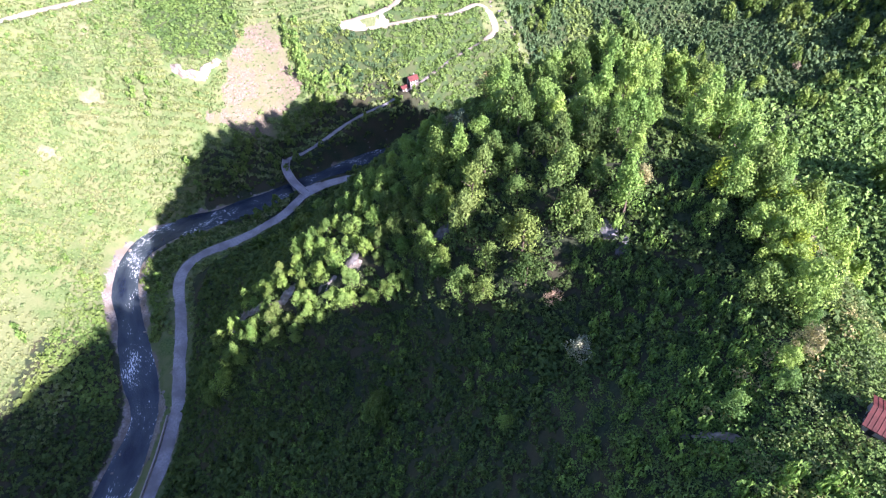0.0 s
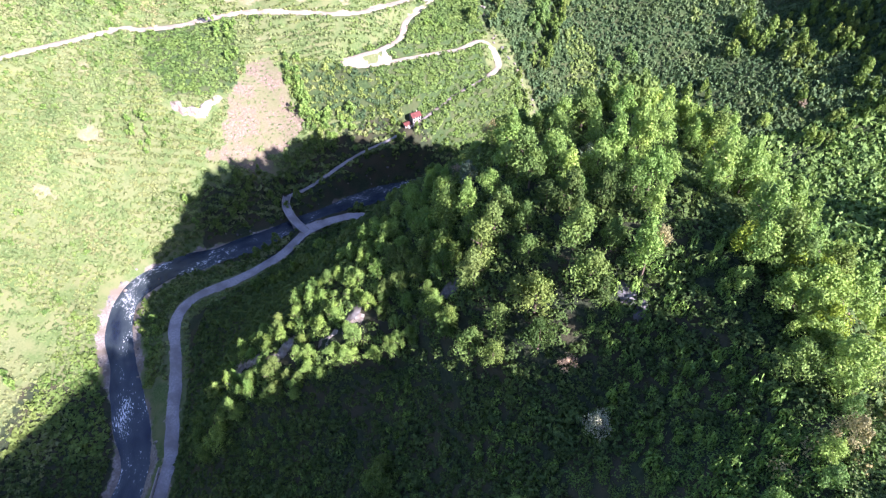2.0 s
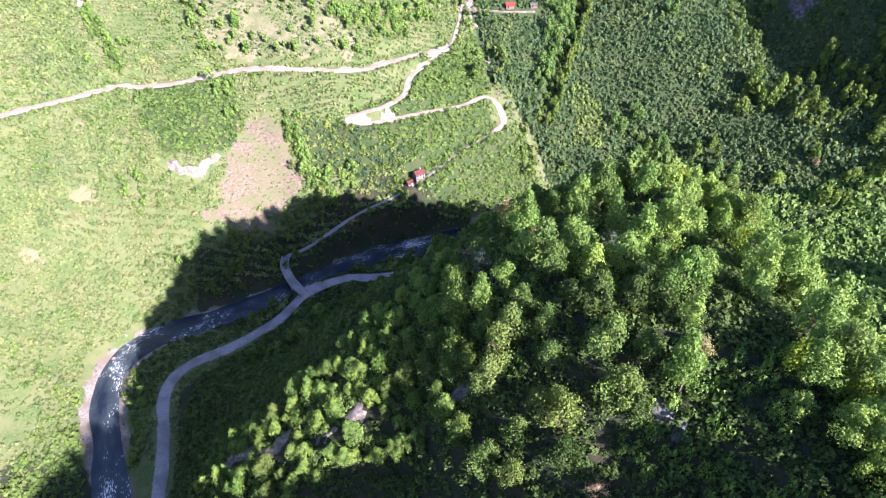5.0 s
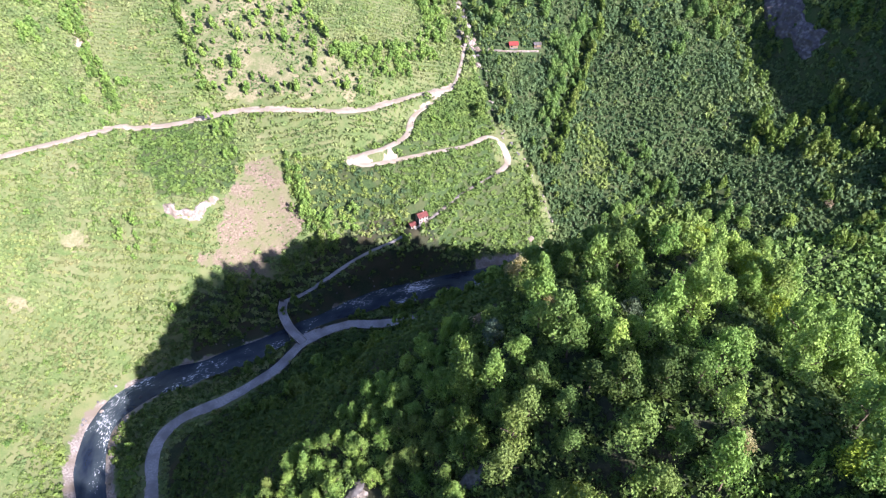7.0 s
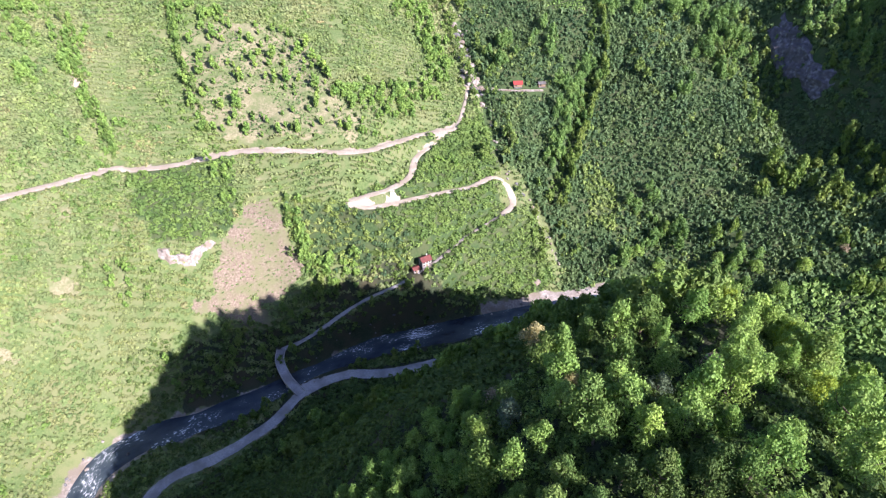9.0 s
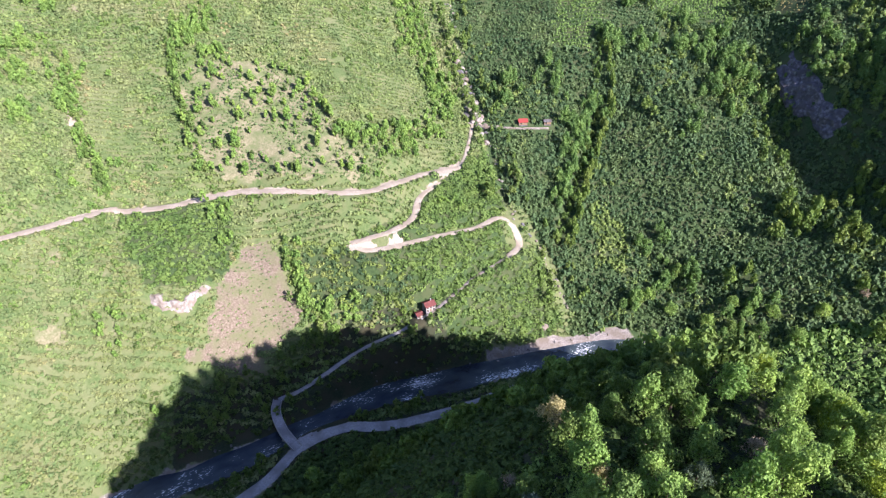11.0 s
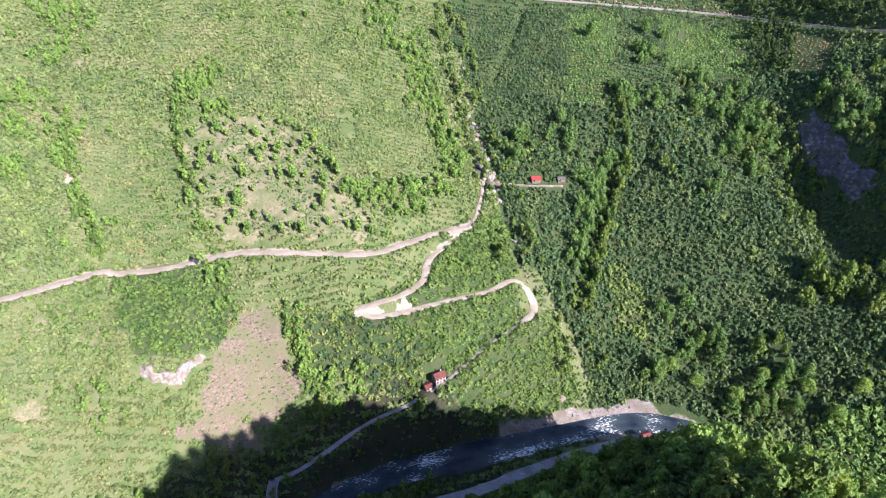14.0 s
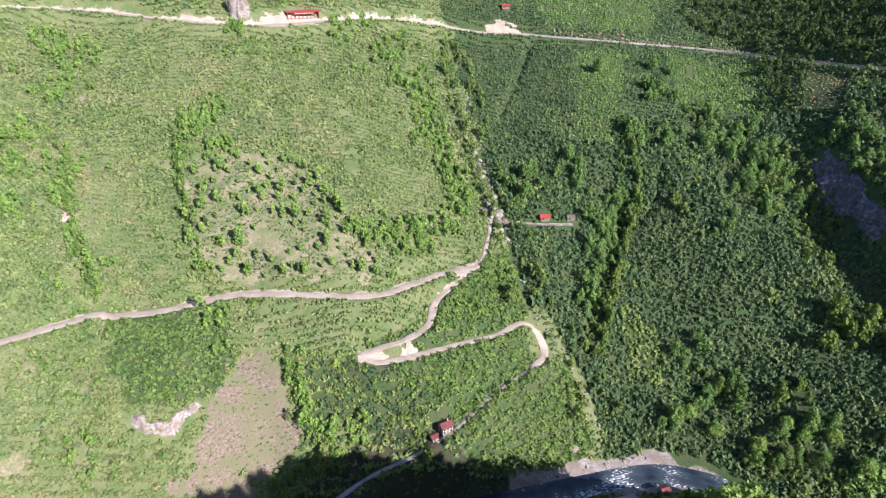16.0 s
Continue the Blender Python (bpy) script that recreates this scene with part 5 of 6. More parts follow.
KINDS = [("tree", 1, LEAF_SPRING, "bright spring-green broadleaf tree on the spur", {}),
         ("tree", 2, LEAF_SPRING, "bright spring-green broadleaf tree on the spur", {"tall": 0.8, "lobes": 21}),
         ("tree", 3, LEAF_WOOD, "mid-green broadleaf tree on the spur", {"tall": 1.15, "lobes": 18}),
         ("tree", 4, LEAF_WOOD, "mid-green broadleaf tree on the spur", {"tall": 1.0}),
         ("tree", 5, LEAF_DEEP, "deep green broadleaf tree on the spur", {"tall": 1.2}),
         ("tree", 6, LEAF_DEEP, "deep green broadleaf tree on the spur", {"tall": 1.0, "spread": 0.62}),
         ("tree", 7, LEAF_SPRING, "bright spring-green broadleaf tree on the spur", {"tall": 1.4, "spread": 0.45})]
x, y = spots(-2, 100, 98, 182, 8.3, rng)
rib_x, rib_y = spots(-88, -2, 112, 168, 4.5, rng)
x, y = np.r_[x, rib_x], np.r_[y, rib_y]
ok = is_named(x, y) & clear_of(x, y) & inside(x, y, SPUR) & (value_noise(x, y, 14, 51) > -0.42) & ~dark_flank(x, y) & ((x > -2) | (y > 117 + 4 * value_noise(x, y, 10, 98)))
for px, py, pr in ((68, 149, 7), (57, 143, 5), (58, 116, 9), (75, 128, 7), (51, 168, 6), (26, 176, 5), (38, 164, 5), (46, 158, 5), (72, 160, 5), (12, 165, 6)):
    ok &= np.hypot(x - px, y - py) > pr
x, y = x[ok], y[ok]
SPECIALS = [("blossoming_tree", 21, BLOSSOM, "small grey-green tree dotted with white blossom", 33, 75, 4.0, {"per_lobe": 70, "size": 0.045}), ("bare_tree", 22, TWIGS, "leafless tree with reddish twigs", 29, 93, 2.4, {"per_lobe": 60, "size": 0.05}), ("bare_tree", 23, TWIGS, "pale brown tree just coming into bud", 57, 164, 3.2, {"per_lobe": 90, "size": 0.05}),
            ("yellow_tree", 24, LEAF_GOLD, "slim tree with fresh yellow leaves", 32, 110, 2.2, {"tall": 1.5, "spread": 0.4}), ("blue_green_tree", 25, LEAF_BLUE, "blue-green tree on the spur", 6, 151, 3.4, {"tall": 1.4, "spread": 0.45}), ("blue_green_tree", 26, LEAF_BLUE, "blue-green tree on the spur", 42, 158, 3.0, {"tall": 1.3}),
            ("yellow_tree", 27, LEAF_GOLD, "tree with fresh yellow-green leaves", 20, 110, 2.6, {"tall": 1.4, "spread": 0.45}), ("bare_tree", 28, TWIGS, "leafless tree with reddish twigs", 3, 163, 2.4, {"per_lobe": 60, "size": 0.05}), ("bare_tree", 29, TWIGS, "wide leafless tree with pale twigs", 92, 120, 4.2, {"per_lobe": 90, "size": 0.05}),
            ("bright_tree", 30, LEAF_SPRING, "bright green tree standing over dark undergrowth", 15.5, 62, 2.6, {}), ("bright_tree", 31, LEAF_SPRING, "bright green tree standing over dark undergrowth", -43, 118, 2.4, {}), ("bright_tree", 32, LEAF_SPRING, "bright green tree standing over dark undergrowth", -53, 116, 2.4, {}),
            ("budding_tree", 35, BUDS, "broad yellow-brown tree coming into leaf", 17, 182, 5.2, {"per_lobe": 110}), ("budding_tree", 36, BUDS, "yellow-brown tree coming into leaf on the rib", 50, 112, 3.0, {"per_lobe": 110}), ("budding_tree", 37, BUDS, "slim yellow-brown tree on the spur", 20, 155, 2.8, {"per_lobe": 100, "tall": 1.4}), ("bare_tree", 34, TWIGS, "leafless reddish tree among green ones", 236, 352, 3.0, {"per_lobe": 50, "size": 0.09})]
keep = np.ones(len(x), bool)
for _, _, _, _, sx, sy, sr, _ in SPECIALS:
    keep &= np.hypot(x - sx, y - sy) > sr * 0.9
x, y = x[keep], y[keep]
first = {}
for k in range(len(x)):
    # Bias by x puts sunlight into leaf choice: brighter on lit flanks, darker between.
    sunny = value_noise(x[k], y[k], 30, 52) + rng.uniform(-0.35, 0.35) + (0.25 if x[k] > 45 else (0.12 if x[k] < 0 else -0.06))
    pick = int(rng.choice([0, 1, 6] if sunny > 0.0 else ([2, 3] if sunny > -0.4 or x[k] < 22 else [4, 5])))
    scale, turn = rng.uniform(0.72, 1.3) * (0.62 if x[k] < -2 else 1.0), rng.uniform(0, 360)
    up = rng.uniform(1.0, 1.35) if x[k] < -32 else rng.uniform(1.15, 1.55)
    if pick not in first:
        nm, sd, mt, lb, kw = KINDS[pick]
        first[pick] = stand(tree(nm, sd, mt, lb, **kw), x[k], y[k], scale, turn, rng.uniform(-5, 5), up)
    else:
        stand_copy(first[pick], x[k], y[k], scale, turn, rng.uniform(-5, 5), up)
for nm, sd, mt, lb, sx, sy, sr, kw in SPECIALS:
    stand(tree(nm, sd, mt, lb, radius=sr, **kw), sx, sy, 1.0, sd * 40)

# tall trees at the foot of the planted slope
for px, py, size_ in ((121, 381, 1.2), (142, 394, 1.0), (134, 372, 1.25), (171, 367, 1.1), (155, 360, 1.3), (181, 346, 1.35), (199, 339, 1.4), (177, 360, 1.0), (113, 376, 0.9), (165, 352, 1.2), (214, 348, 1.2), (190, 356, 1.1)):
    made = stand_copy(first[int(rng.choice([0, 1, 2, 6]))], px, py, size_, rng.uniform(0, 360))
    tagged(made, "tall green tree at the foot of the planted slope", group="trees above the river")

# small trees of the open field
x, y = spots(-200, -50, 396, 502, 8.6, rng, 0.48)
ok = inside(x, y, ORCHARD) & (value_noise(x, y, 13, 53) > -0.25) & clear_of(x, y)
x, y = x[ok], y[ok]
young = tree("field_tree", 61, LEAF_SPRING, "small upright green tree in the grassy field", 8, 80, 0.17, 1.6, 0.4, 1.7, "trees in the field", 2)
older = tree("field_tree", 62, LEAF_DEEP, "small dark green tree in the grassy field", 8, 80, 0.17, 1.4, 0.42, 1.8, "trees in the field", 2)
for k in range(len(x)):
    src = young if rng.uniform() < 0.92 else older
    stand_copy(src, x[k], y[k], rng.uniform(0.7, 1.3), rng.uniform(0, 360))
ROWED = [(-187, 456), (-183, 470), (-181, 448), (-170, 445), (-163, 450), (-166, 429), (-171, 423), (-153, 422), (-143, 474), (-139, 458), (-144, 443), (-122, 445), (-114, 444), (-110, 471), (-105, 477), (-94, 459), (-87, 451), (-94, 440), (-82, 436), (-143, 417), (-134, 407), (-114, 407), (-102, 408), (-92, 428), (-69, 431), (-70, 414), (-126, 463), (-168, 475), (-144, 426), (-100, 466), (-90, 455), (-178, 436), (-174, 458)]
for px, py in ROWED:
    stand_copy(young, px, py, rng.uniform(1.5, 2.2), rng.uniform(0, 360))
stand(young, -150, 452, 1.0, 0)
stand(older, -120, 470, 1.1, 0)
x, y = spots(-200, -50, 400, 502, 2.3, rng)
ok = inside(x, y, ORCHARD) & (value_noise(x, y, 11, 54) + 0.5 * value_noise(x, y, 4, 56) > -0.30) & clear_of(x, y)
scatter("field_scrub", BUSH_FAR, x[ok], y[ok], rng.uniform(0.5, 1.6, ok.sum()), rng.uniform(0.4, 1.5, ok.sum()), LEAF_SLOPE, "low scrub in the grassy field", "scrub", rng)
x, y = spots(-150, -85, 295, 372, 1.9, rng, 0.5)
ok = inside(*wobble(x, y, 2.0), SCAR) & (value_noise(x, y, 9, 55) + 0.7 * rng.uniform(-1, 1, len(x)) > -0.02)
scatter("scar_tufts", BUSH_FAR, x[ok], y[ok], rng.uniform(0.3, 1.1, ok.sum()), rng.uniform(0.3, 0.7, ok.sum()), LEAF_SLOPE, "sparse green tufts on bare reddish soil", "grass tufts", rng)


# ---- rocks ----
def outcrop(name, ox, oy, ra, rb, turn, lift, material, label, seed):
    """Rock breaking through the slope: jagged above, its rim buried."""
    n = 30
    u, v = np.meshgrid(np.linspace(-1.1, 1.1, n), np.linspace(-1.1, 1.1, n))
    c, s = math.cos(radians(turn)), math.sin(radians(turn))
    x, y = ox + u * ra * c - v * rb * s, oy + u * ra * s + v * rb * c
    rim = 1 - np.clip(u**2 + v**2, 0, 1.6)
    jag = np.abs(value_noise(x, y, 3.1, seed)) * 2.4 + 1.3 * np.abs(value_noise(x, y, 1.2, seed + 1)) + np.round(value_noise(x, y, 3.5, seed + 2) * 5) / 3.5
    z = ground(x, y) + lift * (0.75 * rim + 0.8 * rim.clip(0, 1) ** 0.5 * (jag - 0.25)) - 0.1
    x, y = x + lift * 0.35 * value_noise(z, y, 1.7, seed), y - lift * 0.35 * np.abs(value_noise(z, x, 1.7, seed + 3))
    top = np.stack([x.ravel(), y.ravel(), z.ravel()], -1)
    i, j = np.meshgrid(np.arange(n - 1), np.arange(n - 1))
    b = (j * n + i).ravel()
    f = np.stack([b, b + 1, b + n + 1, b + n], -1)
    low_ = top - np.array([0, 0, 3.0 + lift])
    f2 = f[:, ::-1] + n * n
    rimv = np.r_[np.arange(n), np.arange(1, n) * n + n - 1, (n - 1) * n + np.arange(n - 2, -1, -1), np.arange(n - 2, 0, -1) * n]
    f3 = np.stack([rimv, rimv + n * n, np.roll(rimv, -1) + n * n, np.roll(rimv, -1)], -1)
    return tagged(new(name, sheet(name, np.vstack([top, low_]), np.vstack([f, f2, f3]), [material])), label, "rock")


for k, (ox, oy, ra, rb, turn, lift, pale) in enumerate(OUTCROPS):
    outcrop("rock_face" if pale else "outcrop", ox, oy, ra, rb, turn, lift, PALE_ROCK if pale else ROCK, "pale bare rock face on the slope" if pale else "grey rock showing between trees", 60 + 4 * k)


def cliff(name, foot, tall, back, rough, material, label, seed, sink=0.5, rows=16):
    """A rock wall: ledges and clefts along a foot line, leaning back into the slope; tall tapers towards both ends."""
    line = flow([(*p, 0) for p in foot], 0.9)
    t = np.gradient(line[:, :2], axis=0)
    t /= np.linalg.norm(t, axis=1)[:, None]
    inn = np.stack([-t[:, 1], t[:, 0]], -1)
    n, k = len(line), rows
    u, v = np.meshgrid(np.linspace(0, 1, n), np.linspace(0, 1, k), indexing="ij")
    run = u * n * 0.9
    h = tall * np.clip(np.minimum(u, 1 - u) * 5, 0.12, 1) * (0.8 + 0.7 * value_noise(run, run * 0, tall * 0.8, seed))
    up = v * h
    ledge = np.floor(v * 5 + 1.5 * value_noise(run, up, tall * 0.5, seed + 1)) / 5
    cleft = np.abs(value_noise(run, up * 0.25, tall * 0.28, seed + 2)) * 2 + 0.6 * np.abs(value_noise(run, up, tall * 0.12, seed + 3))
    off = back * (0.35 * v + 0.65 * ledge) - rough * (cleft - 0.4) + 0.25 * rough * value_noise(run, up, 0.9, seed + 4)
    x, y = line[:, None, 0] + inn[:, None, 0] * off, line[:, None, 1] + inn[:, None, 1] * off
    z = ground(line[:, 0], line[:, 1])[:, None] - sink + up
    front = np.stack([x, y, z], -1)
    rear = front + np.concatenate([inn, np.zeros((n, 1))], 1)[:, None] * (back * 0.8 + 2.5) - np.array([0, 0, 0.2 * tall])
    verts = np.vstack([front.reshape(-1, 3), rear.reshape(-1, 3)])
    i, j = np.meshgrid(np.arange(n - 1), np.arange(k - 1), indexing="ij")
    b = (i * k + j).ravel()
    f = np.stack([b, b + k, b + k + 1, b + 1], -1)
    f2 = f[:, ::-1] + n * k
    ring = np.r_[np.arange(n) * k, (n - 1) * k + np.arange(1, k), np.arange(n - 2, -1, -1) * k + k - 1, np.arange(k - 2, 0, -1)]
    f3 = np.stack([ring, ring + n * k, np.roll(ring, -1) + n * k, np.roll(ring, -1)], -1)
    return tagged(new(name, sheet(name, verts, np.vstack([f, f2, f3]), [material])), label, "rock face")


def rock_wall(name, middle, reach, rough, material, label, seed):
    """Bare rock over a steep stretch of the slope: ledges and clefts stand out of the ground, its rim is buried."""
    line = flow(middle, 0.8)
    t = np.gradient(line[:, :2], axis=0)
    t /= np.linalg.norm(t, axis=1)[:, None]
    n, k = len(line), 44
    u, v = np.meshgrid(np.linspace(-1, 1, n), np.linspace(-1, 1, k), indexing="ij")
    run = u * n * 0.4
    wide = reach * (0.75 + 0.7 * value_noise(run, run * 0, 9, seed))
    off = v * wide
    x, y = line[:, None, 0] - t[:, None, 1] * off, line[:, None, 1] + t[:, None, 0] * off
    z = ground(x, y)
    rim = np.clip(1.25 * (1 - np.maximum(np.abs(u) ** 3, np.abs(v) ** 3)), 0, 1)
    ledge = np.floor(z / 3.2 + 2.0 * value_noise(run, z, 6, seed + 1)) % 3 / 3
    cleft = np.abs(value_noise(run, z * 0.3, 5, seed + 2)) * 2 + 0.6 * np.abs(value_noise(run, z, 2.2, seed + 3))
    out = rim * (0.8 + rough * (0.6 * ledge + 0.9 * (0.7 - cleft)) + 0.4 * value_noise(run, z, 0.9, seed + 4)) - 0.9 * (1 - rim)
    x, y, z = x + t[:, None, 1] * out, y - t[:, None, 0] * out, z + 0.35 * out
    front = np.stack([x, y, z], -1)
    rear = front + np.stack([-t[:, 1], t[:, 0], 0 * t[:, 0] - 0.6], -1)[:, None] * 3.0
    i, j = np.meshgrid(np.arange(n - 1), np.arange(k - 1), indexing="ij")
    b = (i * k + j).ravel()
    f = np.stack([b, b + k, b + k + 1, b + 1], -1)
    ring = np.r_[np.arange(n) * k, (n - 1) * k + np.arange(1, k), np.arange(n - 2, -1, -1) * k + k - 1, np.arange(k - 2, 0, -1)]
    f3 = np.stack([ring, ring + n * k, np.roll(ring, -1) + n * k, np.roll(ring, -1)], -1)
    return tagged(new(name, sheet(name, np.vstack([front.reshape(-1, 3), rear.reshape(-1, 3)]), np.vstack([f, f[:, ::-1] + n * k, f3]), [material])), label, "rock face")


for k in (1, 2):
    cliff("rock_face", CLIFFS[k], 2.6, 1.6, 1.2, PALE_ROCK, "pale bare rock face along the rib of the spur", 80 + 5 * k)
rock_wall("rock_wall", [(236, 519, 0), (238, 511, 0), (241, 499, 0), (245, 486, 0), (249, 473, 0), (253, 460, 0), (257, 451, 0)], 7.5, 2.6, WALL_ROCK, "tall grey-violet rock wall broken into ledges, in the shade", 120)
cliff("rock_face", CLIFFS[0], 6.5, 2.5, 1.3, PALE_ROCK, "pale bare rock face below green bushes", 71)


def boulder(name, seed, material, label, group):
    bm = bmesh.new()
    bmesh.ops.create_icosphere(bm, subdivisions=2, radius=1)
    r = random.Random(seed)
    squash = Vector((1, r.uniform(0.65, 0.95), r.uniform(0.5, 0.8)))
    for v in bm.verts:
        v.co *= 1 + 0.35 * noise.noise(v.co * 1.1 + Vector((seed, 0, 0))) + 0.12 * noise.noise(v.co * 3 + Vector((0, seed, 0)))
        v.co = Vector((v.co[0] * squash[0], v.co[1] * squash[1], v.co[2] * squash[2]))
    me = bpy.data.meshes.new(name)
    bm.to_mesh(me)
    bm.free()
    me.materials.append(material)
    return tagged(new(name, me), label, "boulder", group)


def scaled_at(x, y, z, s, turn):
    return pose(x, y, z, 0, 0, turn) @ Matrix.Scale(s, 4)


big = boulder("boulder", 3, PALE_ROCK, "large pale boulder above the gravel bank", "")
big.matrix_basis = scaled_at(53, 362.5, float(ground(53, 362.5)) + 0.8, 3.0, 40)
STONES = [boulder("boulder", 10 + k, ROCK if k % 2 else PALE_ROCK, "weathered boulder at the water's edge", "boulders along the river") for k in range(4)]
for k in range(4):
    STONES[k].matrix_basis = scaled_at(R_LINE[60 + 30 * k][0] + 7, R_LINE[60 + 30 * k][1] + 4, R_LINE[60 + 30 * k][2] + 0.2, 1.0, 30 * k)
side = np.gradient(R_LINE[:, :2], axis=0)
side = np.stack([-side[:, 1], side[:, 0]], -1) / np.linalg.norm(side, axis=1)[:, None]
for k in range(150):
    i = int(rng.integers(40, len(R_LINE) - 70))
    off = rng.choice([-1, 1]) * rng.uniform(5.5, 12)
    px, py = R_LINE[i, 0] + side[i, 0] * off, R_LINE[i, 1] + side[i, 1] * off
    s = rng.uniform(0.35, 1.1)
    copy_thing(STONES[int(rng.integers(0, 4))], Matrix.Identity(4)).matrix_basis = scaled_at(px, py, max(float(ground(px, py)), R_LINE[i, 2] - 0.2) + 0.15 * s, s, rng.uniform(0, 360))
BROOK = [boulder("boulder", 20 + k, PALE_ROCK if k < 2 else ROCK, "pale boulder in the steep stream bed", "boulders in the stream") for k in range(3)]
g_line = flow(GULLY)
for k in range(85):
    i = int(rng.integers(20, len(g_line)))
    px, py = g_line[i, 0] + rng.normal() * 2.2, g_line[i, 1] + rng.normal() * 1.5
    s = rng.uniform(0.5, 1.7)
    m = scaled_at(px, py, float(ground(px, py)) + 0.25 * s, s, rng.uniform(0, 360))
    if k < 3:
        BROOK[k].matrix_basis = m
    else:
        copy_thing(BROOK[k % 3], Matrix.Identity(4)).matrix_basis = m


# ---- built things ----
def box(bm, x0, x1, y0, y1, z0, z1):
    v = [bm.verts.new((x, y, z)) for z in (z0, z1) for x, y in ((x0, y0), (x1, y0), (x1, y1), (x0, y1))]
    for f in ((3, 2, 1, 0), (4, 5, 6, 7), (0, 1, 5, 4), (1, 2, 6, 5), (2, 3, 7, 6), (3, 0, 4, 7)):
        bm.faces.new([v[i] for i in f])


def boxed(name, dims, material, parent, label=""):
    bm = bmesh.new()
    box(bm, *dims)
    return part(name, bm, material, parent, label)


def gable(name, x0, x1, y0, y1, z, rise, over, material, parent, label="", thick=0.18, ribs=0):
    """A pitched roof with thickness, ridge along x."""
    bm = bmesh.new()
    x0, x1, y0, y1 = x0 - over, x1 + over, y0 - over, y1 + over
    ym = (y0 + y1) / 2
    prof = [(y0, z), (ym, z + rise), (y1, z), (y1, z - thick), (ym, z + rise - thick), (y0, z - thick)]
    a, b = [bm.verts.new((x0, p, q)) for p, q in prof], [bm.verts.new((x1, p, q)) for p, q in prof]
    for k in range(6):
        bm.faces.new((a[k], b[k], b[(k + 1) % 6], a[(k + 1) % 6]))
    bm.faces.new((a[0], a[1], a[4], a[5]))
    bm.faces.new((a[1], a[2], a[3], a[4]))
    bm.faces.new((b[5], b[4], b[1], b[0]))
    bm.faces.new((b[4], b[3], b[2], b[1]))
    bmesh.ops.recalc_face_normals(bm, faces=bm.faces)
    roof = part(name, bm, material, parent, label)
    for k in range(1, ribs):
        xs = x0 + (x1 - x0) * k / ribs
        for ya in (y0, y1):
            bm = bmesh.new()
            tube(bm, (xs, ya, z + 0.03), (xs, ym, z + rise + 0.03), 0.045, 0.045, 4)
            part("rib", bm, material, roof)
    return roof


def window(parent, x, y, z, w, h, face):
    """A framed pane on a wall; face is the wall's outward side."""
    t = 0.06
    if face in ("s", "n"):
        q = -1 if face == "s" else 1
        fr = boxed("window", (x - w / 2 - 0.08, x + w / 2 + 0.08, min(y, y + q * t), max(y, y + q * t), z - h / 2 - 0.08, z + h / 2 + 0.08), WOOD, parent)
        boxed("pane", (x - w / 2, x + w / 2, min(y + q * 0.03, y + q * 0.09), max(y + q * 0.03, y + q * 0.09), z - h / 2, z + h / 2), DARK_PANE, fr)
    else:
        q = -1 if face == "w" else 1
        fr = boxed("window", (min(x, x + q * t), max(x, x + q * t), y - w / 2 - 0.08, y + w / 2 + 0.08, z - h / 2 - 0.08, z + h / 2 + 0.08), WOOD, parent)
        boxed("pane", (min(x + q * 0.03, x + q * 0.09), max(x + q * 0.03, x + q * 0.09), y - w / 2, y + w / 2, z - h / 2, z + h / 2), DARK_PANE, fr)


def house(name, label, x, y, z, turn, lx, ly, tall, rise, roof_mat, wall_mat, floors=1, cols=3, chimney=True, ribs=0):
    ob = tagged(new(name), label, "house")
    ob.matrix_basis = pose(x, y, z, 0, 0, turn)
    boxed("foundation", (-lx / 2 - 0.15, lx / 2 + 0.15, -ly / 2 - 0.15, ly / 2 + 0.15, -5.0, 0.3), ROCK, ob)
    bm = bmesh.new()
    prof = [(-ly / 2, 0.3), (ly / 2, 0.3), (ly / 2, tall), (0, tall + rise - 0.3), (-ly / 2, tall)]
    a, b = [bm.verts.new((-lx / 2, p, q)) for p, q in prof], [bm.verts.new((lx / 2, p, q)) for p, q in prof]
    bm.faces.new(a[::-1])
    bm.faces.new(b)
    for k in range(5):
        bm.faces.new((a[k], a[(k + 1) % 5], b[(k + 1) % 5], b[k]))
    bmesh.ops.recalc_face_normals(bm, faces=bm.faces)
    part("wall", bm, wall_mat, ob)
    gable("roof", -lx / 2, lx / 2, -ly / 2, ly / 2, tall + 0.05, rise, 0.55, roof_mat, ob, ribs=ribs)
    for f in range(floors):
        zc = 0.3 + (tall - 0.3) * (f + 0.55) / floors
        for k in range(cols):
            xc = -lx / 2 + lx * (k + 0.5) / cols
            if not (f == 0 and k == cols // 2):
                window(ob, xc, -ly / 2, zc, 0.9, 1.2, "s")
            window(ob, xc, ly / 2, zc, 0.9, 1.2, "n")
        window(ob, -lx / 2, 0, zc, 0.9, 1.2, "w")
        window(ob, lx / 2, 0, zc, 0.9, 1.2, "e")
    d = boxed("door", (-0.5, 0.5, -ly / 2 - 0.07, -ly / 2 + 0.02, 0.3, 2.35), WOOD, ob)
    boxed("handle", (0.3, 0.4, -ly / 2 - 0.13, -ly / 2 - 0.07, 1.3, 1.4), METAL, d)
    if chimney:
        boxed("chimney", (lx * 0.2, lx * 0.2 + 0.6, 0.5, 1.1, tall, tall + rise + 0.9), GREY_WALL, ob)
    return ob


def at_ground(x, y, lift=0.0):
    return float(ground(x, y)) + lift


house("farmhouse", "two-storey white house with a red tiled roof beside the track", -20.5, 346.5, 39.8, 30, 6.0, 5.0, 4.4, 1.8, RED_ROOF, WHITE_WALL, 2, 3)
